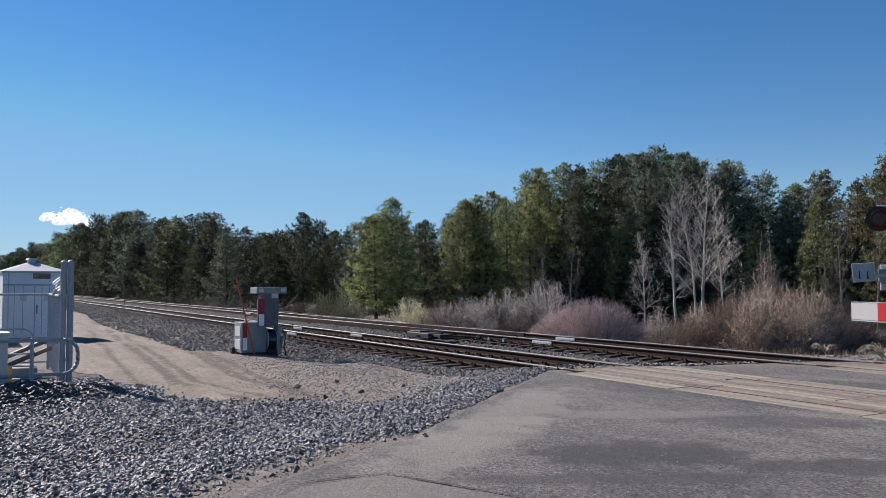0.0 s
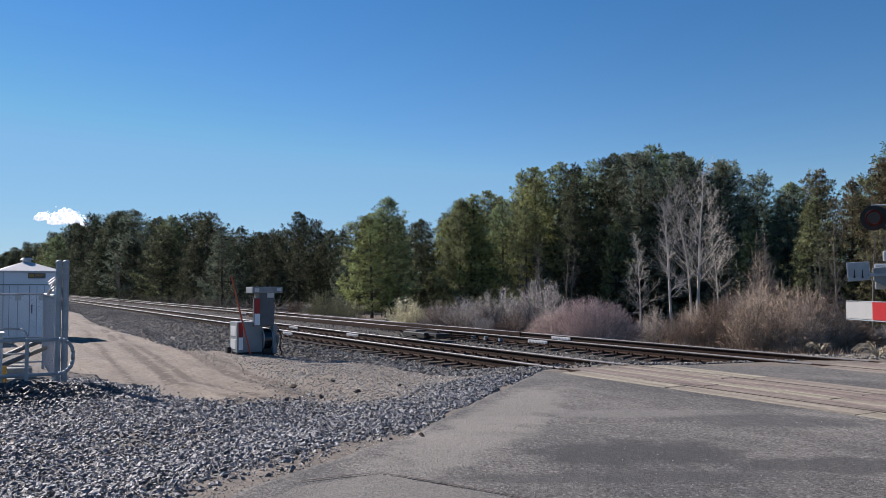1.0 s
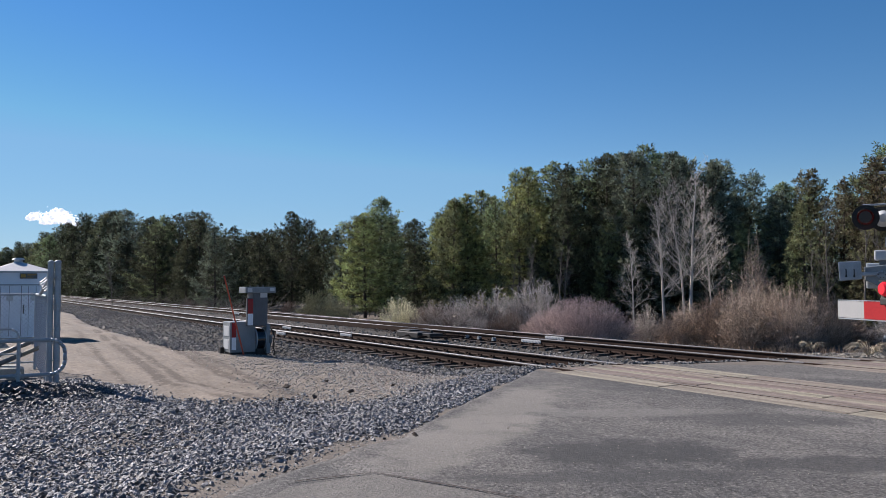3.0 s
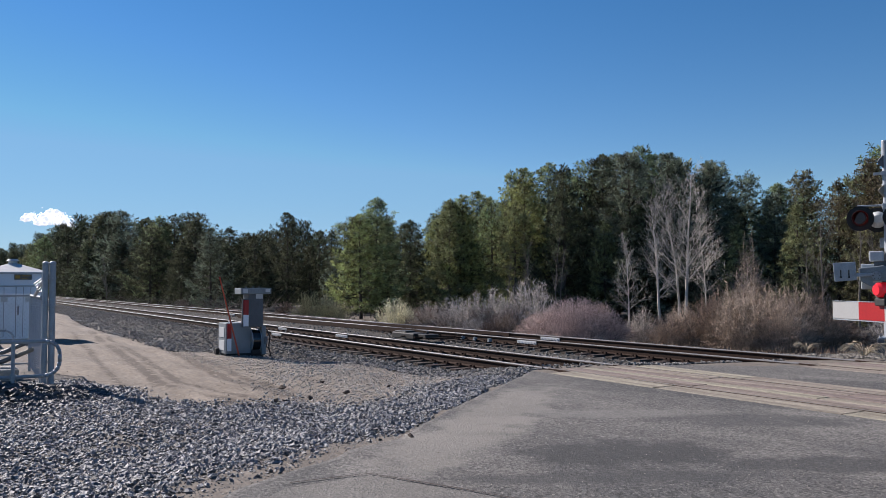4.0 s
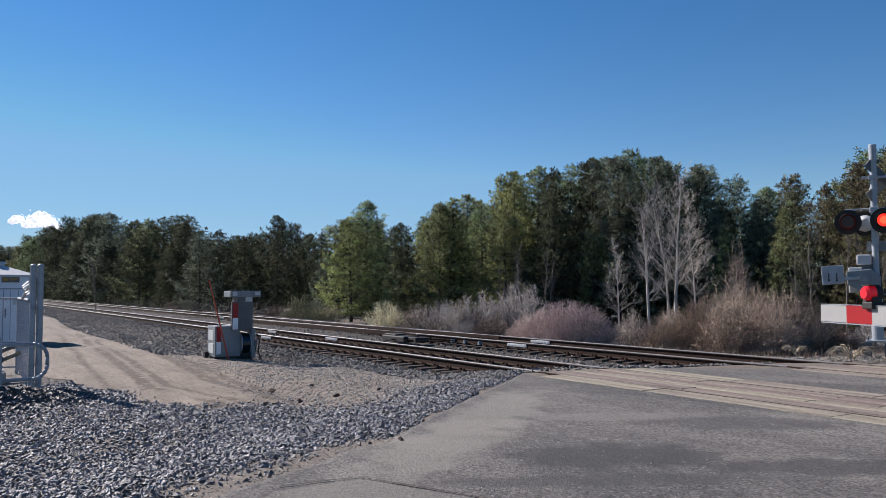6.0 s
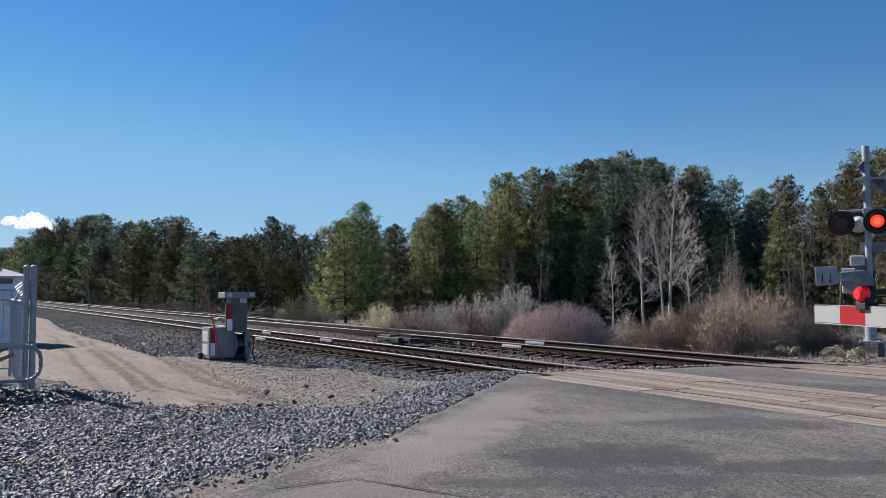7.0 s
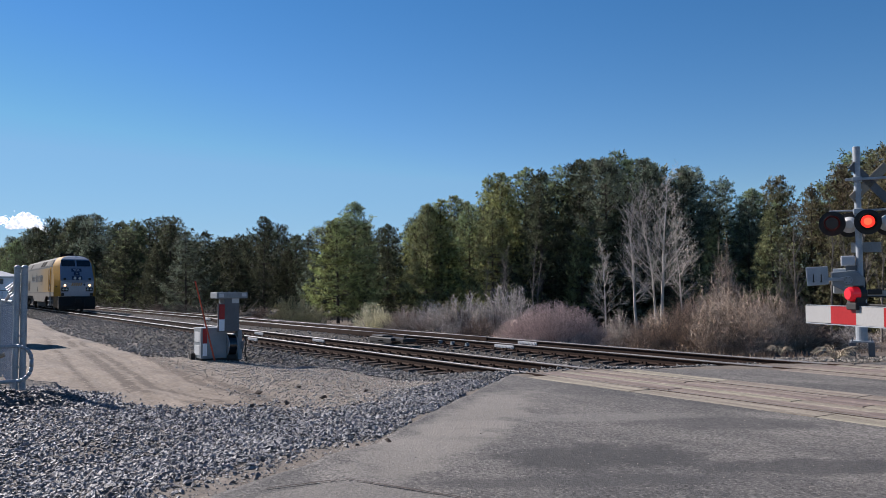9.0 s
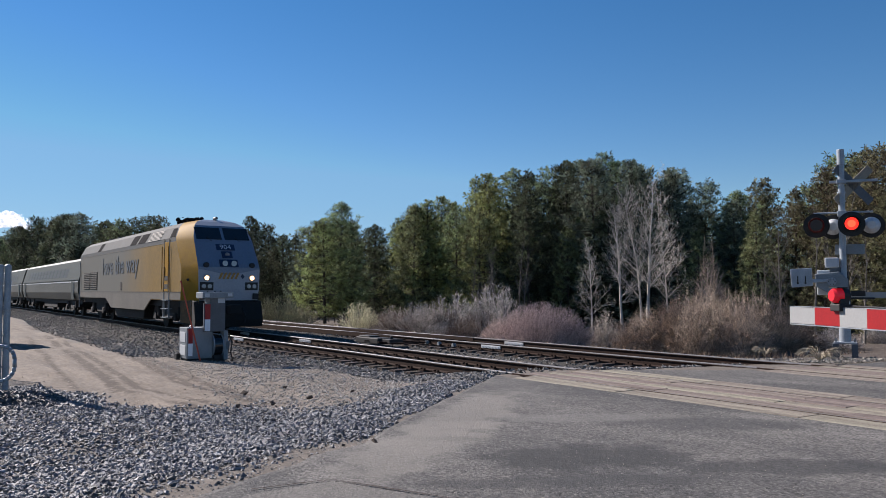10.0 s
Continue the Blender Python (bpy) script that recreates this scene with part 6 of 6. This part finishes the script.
def build_locomotive():
    root = thing("locomotive", "yellow and grey diesel passenger locomotive with lit headlights", "locomotive")
    rear = -21.3
    rings = lofted(LEVELS, rear, 1.15)
    n = len(rings)
    side, corner, corner2, front, roof, low = (Shape() for _ in range(6))
    for k in range(n - 1):
        a, b = rings[k], rings[k + 1]
        z = a[0][2]
        for i, j in ((0, 1), (4, 5)):
            (roof if z >= 3.45 else side).add([a[i], a[j], b[j], b[i]], [(0, 1, 2, 3)])
        for i, j in ((1, 2), (3, 4)):
            (corner if i == 1 else corner2).add([a[i], a[j], b[j], b[i]], [(0, 1, 2, 3)])
        (low if z < 2.3 else front).add([a[2], a[3], b[3], b[2]], [(0, 1, 2, 3)])
        roof_end = [a[5], a[0], b[0], b[5]]
        (roof if z >= 3.45 else side).add(roof_end, [(0, 1, 2, 3)])
    top = rings[-1]
    roof.add([(*p[:2], p[2] + 0.0) for p in top], [(0, 1, 2, 3, 4, 5)])
    part("body_side", side, YELLOW, root, "yellow side paint turning grey towards the rear")
    part("cab_corner", corner, CORNER, root, "bright yellow slanted cab corner", smooth=True)
    part("cab_corner", corner2, CORNER, root, "bright yellow slanted cab corner", smooth=True)
    part("nose", front, NOSE, root, "blue-grey raked nose")
    part("lower_nose", low, NOSE_LOW, root, "silver lower nose panel")
    part("roof", roof, SILVER, root, "silver slanted roof")
    # chevron that parts the two nose colours
    part("nose_chevron", Shape().add([(0.012, -1.17, 2.36), (0.012, 0, 2.12), (0.012, 1.17, 2.36), (0.008, 1.17, 2.42), (0.008, -1.17, 2.42)], [(0, 1, 2, 3, 4)]), NOSE, root, fix=False)
    # windscreens and cab windows
    for y0, y1 in ((-1.03, -0.06), (0.06, 1.03)):
        w = part("windscreen", face_panel(y0, y1, 3.50, 3.98, 0.02, 0.05), GLASS, root, "dark windscreen pane")
        part("wiper", Shape().tube((front_x(3.45) + 0.05, (y0 + y1) / 2 + 0.2, 3.32), (front_x(3.6) + 0.05, (y0 + y1) / 2 - 0.1, 3.6), 0.012, n=6), BLACK, w)
    part("number_board", face_panel(-0.36, 0.36, 3.08, 3.32, 0.02, 0.04), NAVY, root, "navy number board")
    tilt = math.degrees(math.atan2(0.62, 0.90))
    m = Matrix.Translation((front_x(3.20) + 0.03, 0, 3.20)) @ pose(0, 0, 0, 0, -tilt, 0) @ pose(0, 0, 0, 90, 0, 90)
    lettering("number", "904", 0.30, m, PALE, root, "pale road number")
    part("beacon_housing", face_panel(-0.20, 0.20, 2.78, 3.04, 0.05, 0.08), NAVY, root, bevel=0.02)
    part("beacon", Shape().tube((front_x(2.92) + 0.03, 0, 2.92), (front_x(2.92) + 0.09, 0, 2.90), 0.085, n=18), DIMLIGHT, root)
    part("headlight_housing", face_panel(-0.36, 0.36, 2.44, 2.72, 0.05, 0.09), NAVY, root, "dark housing of the twin headlight", bevel=0.02)
    for y in (-0.17, 0.17):
        part("headlight", Shape().tube((0.0, y, 2.57), (front_x(2.57) + 0.10, y, 2.57), 0.105, n=20), DIMLIGHT, root)
    for s in (-1, 1):
        part("marker_light", Shape().tube((-0.16, s * 0.88, 2.5), (0.03, s * 0.88, 2.5), 0.10, n=16), BLACK, root, bevel=0.01)
        d = part("ditch_light", Shape().tube((-0.08, s * 0.87, 2.02), (0.045, s * 0.87, 2.02), 0.085, n=20), HEADLIGHT, root, "warm glowing ditch light")
        part("light_ring", Shape().tube((-0.08, s * 0.87, 2.02), (0.03, s * 0.87, 2.02), 0.12, n=20), GREY, d)
        lb = part("lamp_box", face_panel(s * 0.86 - 0.25, s * 0.86 + 0.25, 1.56, 1.86, 0.015, 0.05), BLACK, root, "black square recessed lamp box")
        for k in (-0.11, 0.11):
            part("lamp", Shape().tube((-0.02, s * 0.86 + k, 1.71), (0.025, s * 0.86 + k, 1.71), 0.08, n=14), DIMLIGHT, lb)
        part("nose_step", Shape().box(-0.12, 0.06, s * 1.02 - 0.10, s * 1.02 + 0.10, 1.22, 1.44), BLACK, root, bevel=0.01)
        part("door_window", Shape().add([(-2.75, s * 1.474, 3.64), (-2.02, s * 1.474, 3.64), (-2.38, s * 1.262, 4.01), (-2.95, s * 1.262, 4.01)], [(0, 1, 2, 3)]), MATTE, root, "dark cab side window")
    for k in range(5):
        y = -0.44 + 0.155 * k
        part("emblem_bar", Shape().add([(0.016, y, 1.98), (0.016, y + 0.09, 1.98), (0.016, y + 0.20, 2.22), (0.016, y + 0.11, 2.22)], [(0, 1, 2, 3)]), GOLD, root, "gold slanted emblem bar", fix=False)
    part("leaf_emblem", Shape().add([(0.016, 0.42, 2.08), (0.016, 0.50, 1.98), (0.016, 0.58, 2.08), (0.016, 0.50, 2.18)], [(0, 1, 2, 3)]), NAVY, root, fix=False)
    # pilot, coupler
    pl = part("pilot", Shape().prism([(-0.35, 1.18), (-0.10, 1.15), (0.10, 0.45), (0.05, 0.18), (-0.30, 0.18)], -1.3, 1.3), SOOT, root, "black pilot plate under the nose", bevel=0.03)
    part("coupler", Shape().box(-0.1, 0.62, -0.13, 0.13, 0.72, 1.0).box(0.45, 0.78, -0.2, 0.2, 0.68, 1.03), SOOT, pl, bevel=0.04)
    part("brake_hose", Shape().path([(0.1, 0.5, 0.85), (0.35, 0.5, 0.6), (0.3, 0.5, 0.35)], 0.03), RUBBER, pl)
    for s in (-1, 1):
        part("pilot_side", Shape().add([(-1.11, s * 1.5, 0.34), (-0.06, s * 1.12, 0.30), (-0.06, s * 1.12, 1.18), (-1.11, s * 1.5, 1.18)], [(0, 1, 2, 3)]), PILOT, pl, "dusty brown-yellow pilot side")
    # skirts
    for s in (-1, 1):
        y0, y1 = sorted((s * 1.505, s * 1.45))
        part("skirt", Shape().prism([(-1.12, 1.50), (-1.12, 1.20), (-5.4, 1.20), (-6.5, 0.72), (-13.0, 0.72), (-14.3, 1.20), (rear, 1.22), (rear, 1.50)], y0, y1), SKIRT, root, "dusty grey lower skirt")
        y0, y1 = sorted((s * 1.502, s * 1.512))
        part("skirt_edge", Shape().box(rear, -1.1, y0, y1, 1.485, 1.505), SILVER, root)
        dr = part("cab_door", Shape().box(-3.35, -2.72, s * 1.49 - 0.02, s * 1.49 + 0.02, 1.52, 3.48), CORNER, root, "yellow cab door", bevel=0.01)
        part("door_seam", Shape().box(-3.44, -3.36, s * 1.508 - 0.006, s * 1.508 + 0.006, 1.50, 3.6), SOOT, root)
        part("door_seam", Shape().box(-2.70, -2.64, s * 1.508 - 0.006, s * 1.508 + 0.006, 1.50, 3.6), SOOT, root)
        part("door_handle", Shape().tube((-3.28, s * 1.53, 2.1), (-3.28, s * 1.53, 2.5), 0.018, n=6), SOOT, dr)
        for x in (-3.52, -2.6):
            part("grab_rail", Shape().tube((x, s * 1.56, 1.6), (x, s * 1.56, 3.3), 0.018, n=8), CORNER, root)
        ld = part("ladder_stile", Shape().box(-3.42, -3.36, s * 1.5 - 0.03, s * 1.5 + 0.03, 0.45, 1.5), GREY, root, "steel cab step upright")
        part("ladder_stile", Shape().box(-2.70, -2.64, s * 1.5 - 0.03, s * 1.5 + 0.03, 0.45, 1.5), GREY, root, "steel cab step upright")
        for z in (0.48, 0.82, 1.16):
            part("step", Shape().box(-3.4, -2.66, s * 1.5 - 0.12, s * 1.5 + 0.12, z, z + 0.03), GREY, ld)
        for z in (1.62, 1.95):
            part("step_pocket", Shape().box(-3.3, -2.78, s * 1.512 - 0.006, s * 1.512 + 0.006, z, z + 0.18), SOOT, dr)
        # louvres and windows in the upper band
        def slant(x0, x1, z0, z1, off):
            p = []
            for z in (z0, z1):
                k = (z - 3.62) / 0.44
                h = 1.47 - 0.25 * k + off
                p += [(x0 - 0.0, s * h, z), (x1, s * h, z)]
            return Shape().add([p[0], p[1], p[3], p[2]], [(0, 1, 2, 3)])
        for x0, x1 in ((-7.9, -6.6), (-9.4, -8.2), (-16.6, -15.8)):
            part("roof_window", slant(x0, x1, 3.62, 4.05, 0.012), MATTE, root, "dark sloping panel in the roof band")
        for k in range(7):
            part("louvre", slant(-6.1, -4.2, 3.63 + 0.06 * k, 3.66 + 0.06 * k, 0.03), SKIRT, root, "tan ventilation louvre")
        for x0 in (-20.1, -18.2):
            gr = part("grille", Shape().box(x0, x0 + 1.75, s * 1.51 - 0.01, s * 1.51 + 0.01, 1.62, 2.55), SOOT, root, "dark ventilation grille")
            for k in range(9):
                part("grille_slat", Shape().box(x0, x0 + 1.75, s * 1.53 - 0.01, s * 1.53 + 0.01, 1.66 + 0.1 * k, 1.69 + 0.1 * k), SKIRT, gr)
        part("fuel_filler", Shape().box(-11.0, -10.7, s * 1.51 - 0.01, s * 1.51 + 0.01, 1.58, 1.95), SOOT, root)
        part("rear_grab_rail", Shape().tube((-21.1, s * 1.55, 0.6), (-21.1, s * 1.55, 3.2), 0.02, n=8), GREY, root)
        part("corner_vent", Shape().tube((-0.62, s * 1.36, 1.95), (-0.56, s * 1.40, 1.95), 0.05, n=10), BLACK, root)
        part("panel_seam", Shape().box(rear, -3.4, s * 1.504 - 0.004, s * 1.504 + 0.004, 3.43, 3.46), SKIRT, root)
        mm = Matrix.Translation((-11.3, s * 1.515, 2.66)) @ pose(0, 0, 0, 90, 0, 0 if s < 0 else 180)
        lettering("slogan", "love the way", 1.30, mm, INK, root, "dark slogan lettering", (7.5, 1.12))
    build_truck(root, -4.0)
    build_truck(root, -17.3)
    part("fuel_tank", Shape().prism([(-13.4, 0.95), (-13.2, 0.28), (-7.6, 0.28), (-7.3, 0.95)], -1.25, 1.25), SOOT, root, "sooty black fuel tank", bevel=0.08)
    part("underframe", Shape().box(rear + 0.1, -0.5, -1.3, 1.3, 0.92, 1.2), SOOT, root)
    part("roof_fan", Shape().tube((-16, 0, 4.34), (-16, 0, 4.44), 0.6, n=20).tube((-18, 0, 4.34), (-18, 0, 4.44), 0.6, n=20), SILVER, root, bevel=0.02)
    part("horn", Shape().tube((-2.2, 0.1, 4.42), (-1.9, 0.1, 4.42), 0.06, n=10).tube((-2.1, 0.1, 4.34), (-2.1, 0.1, 4.42), 0.03, n=8), DARKGREY, root)
    return root


def build_coach():
    root = thing("passenger_coach", "silver-grey passenger coach with tinted windows and pale roof", "railway coach", "train coaches")
    L = 25.4
    sec = [(1.34, 1.0), (1.50, 1.45), (1.50, 2.10), (1.18, 3.36), (0.85, 3.55), (0.4, 3.64)]
    def strip(i, j, x0, x1):
        s = Shape()
        for d in (-1, 1):
            for a, b in zip(sec[i:j], sec[i + 1:j + 1]):
                s.add([(x0, d * a[0], a[1]), (x1, d * a[0], a[1]), (x1, d * b[0], b[1]), (x0, d * b[0], b[1])], [(0, 1, 2, 3)])
        return s
    part("lower_side", strip(0, 2, -L, 0), COACH, root, "brushed lower coach side")
    up = part("upper_side", strip(2, 3, -L, 0), COACH_UP, root, "grey-green upper coach side")
    rf = strip(3, 5, -L, 0)
    rf.add([(-L, -0.4, 3.64), (0, -0.4, 3.64), (0, 0.4, 3.64), (-L, 0.4, 3.64)], [(0, 1, 2, 3)])
    part("roof", rf, COACH_ROOF, root, "pale blue-grey roof")
    end = [(-y, z) for y, z in sec] + [(y, z) for y, z in reversed(sec)]
    for x in (0.0, -L):
        part("end_wall", Shape().prism(end, x - 0.02, x + 0.02, "x"), COACH_UP, root)
        part("gangway", Shape().box(x - 0.42, x + 0.42, -0.85, 0.85, 1.0, 3.3), RUBBER, root, "black rubber gangway", bevel=0.1)
    for d in (-1, 1):
        part("waist_line", Shape().box(-L, 0, d * 1.505 - 0.008, d * 1.505 + 0.008, 2.06, 2.11), WHITE, root)
        part("waist_line", Shape().box(-L, 0, d * 1.500 - 0.008, d * 1.500 + 0.008, 2.20, 2.23), COACH, root)
        for k in range(12):
            x = -4.4 - 1.5 * k
            p = []
            for xx, z in ((x, 2.40), (x - 1.05, 2.40), (x - 1.05, 2.98), (x, 2.98)):
                h = 1.50 - 0.32 * (z - 2.10) / 1.26
                p.append((xx, d * (h + 0.006), z))
            part("window", Shape().add(p, [(0, 1, 2, 3)]), TINT, root, "tinted coach window")
        for x in (-1.2, -L + 2.2):
            dr = part("door", Shape().box(x - 1.0, x - 0.02, d * 1.50 - 0.015, d * 1.50 + 0.015, 1.05, 2.12), COACH_UP, root, "grey coach door", bevel=0.01)
            part("door_rail", Shape().tube((x + 0.08, d * 1.54, 1.2), (x + 0.08, d * 1.54, 2.05), 0.02, n=8), GREY, dr)
    part("underframe", Shape().box(-L + 0.2, -0.2, -1.2, 1.2, 0.75, 1.02), SOOT, root)
    part("equipment_box", Shape().box(-15.5, -9.5, -1.15, 1.15, 0.4, 0.8), SOOT, root, bevel=0.05)
    build_truck(root, -3.6, 2.6)
    build_truck(root, -L + 3.6, 2.6)
    return root


def build_smoke():
    root = thing("exhaust_puff", "sooty black exhaust puff over the locomotive roof", "smoke")
    rng = random.Random(3)
    s = Shape()
    for i in range(150):
        x = rng.gauss(0, 0.42)
        h = max(0.03, 0.30 * (1 - (x / 1.0) ** 2))
        s.ball((x, rng.gauss(0, 0.2), 0.0 + h * rng.random() ** 1.3), rng.uniform(0.03, 0.10), 8, 6, rng.uniform(0.6, 1.0))
    part("puff", s, SMOKE, root, smooth=True)
    return root


locomotive = build_locomotive()
coaches = [build_coach()]
coaches += [copy_thing(coaches[0], Matrix.Identity(4)) for _ in range(2)]
smoke = build_smoke()
NOSE_AT_END, SPEED = -29.7, 37.6
BACK = [22.0 + 26.2 * k for k in range(3)]
FLIPS = [0.05, 0.55, 1.15, 1.56, 2.15, 2.55, 3.2, 3.7, 4.3, 4.72, 5.33, 5.78, 6.37, 6.85, 7.35, 7.75, 8.45, 8.94, 9.44, 9.85]


def motions():
    times = [0.5 * k for k in range(21)]
    for ob, back, z in [(locomotive, 0.0, 0.0), (smoke, 5.0, 4.38)] + [(c, d, 0.0) for c, d in zip(coaches, BACK)]:
        walk(ob, [(t, pose(NOSE_AT_END - back - SPEED * (10 - t), N_Y, z)) for t in times])
    # the two lamp drums turn over in step, one showing its lit face while the other shows its dark one
    for drum, lit_first in drums:
        turn, rows = (180.0 if lit_first else 0.0), []
        rows.append((0.0, turn))
        for f in FLIPS:
            for k, d in enumerate((-0.05, -0.0167, 0.0167, 0.05)):
                if 0.0 < f + d < 10.0 and frame(f + d) > frame(rows[-1][0]):
                    rows.append((f + d, turn + 60.0 * k))
            turn += 180.0
        rows.append((10.0, rows[-1][1]))
        base = drum.matrix_basis.translation.copy()
        walk(drum, [(t, pose(*base, 0, 0, a)) for t, a in rows])


motions()
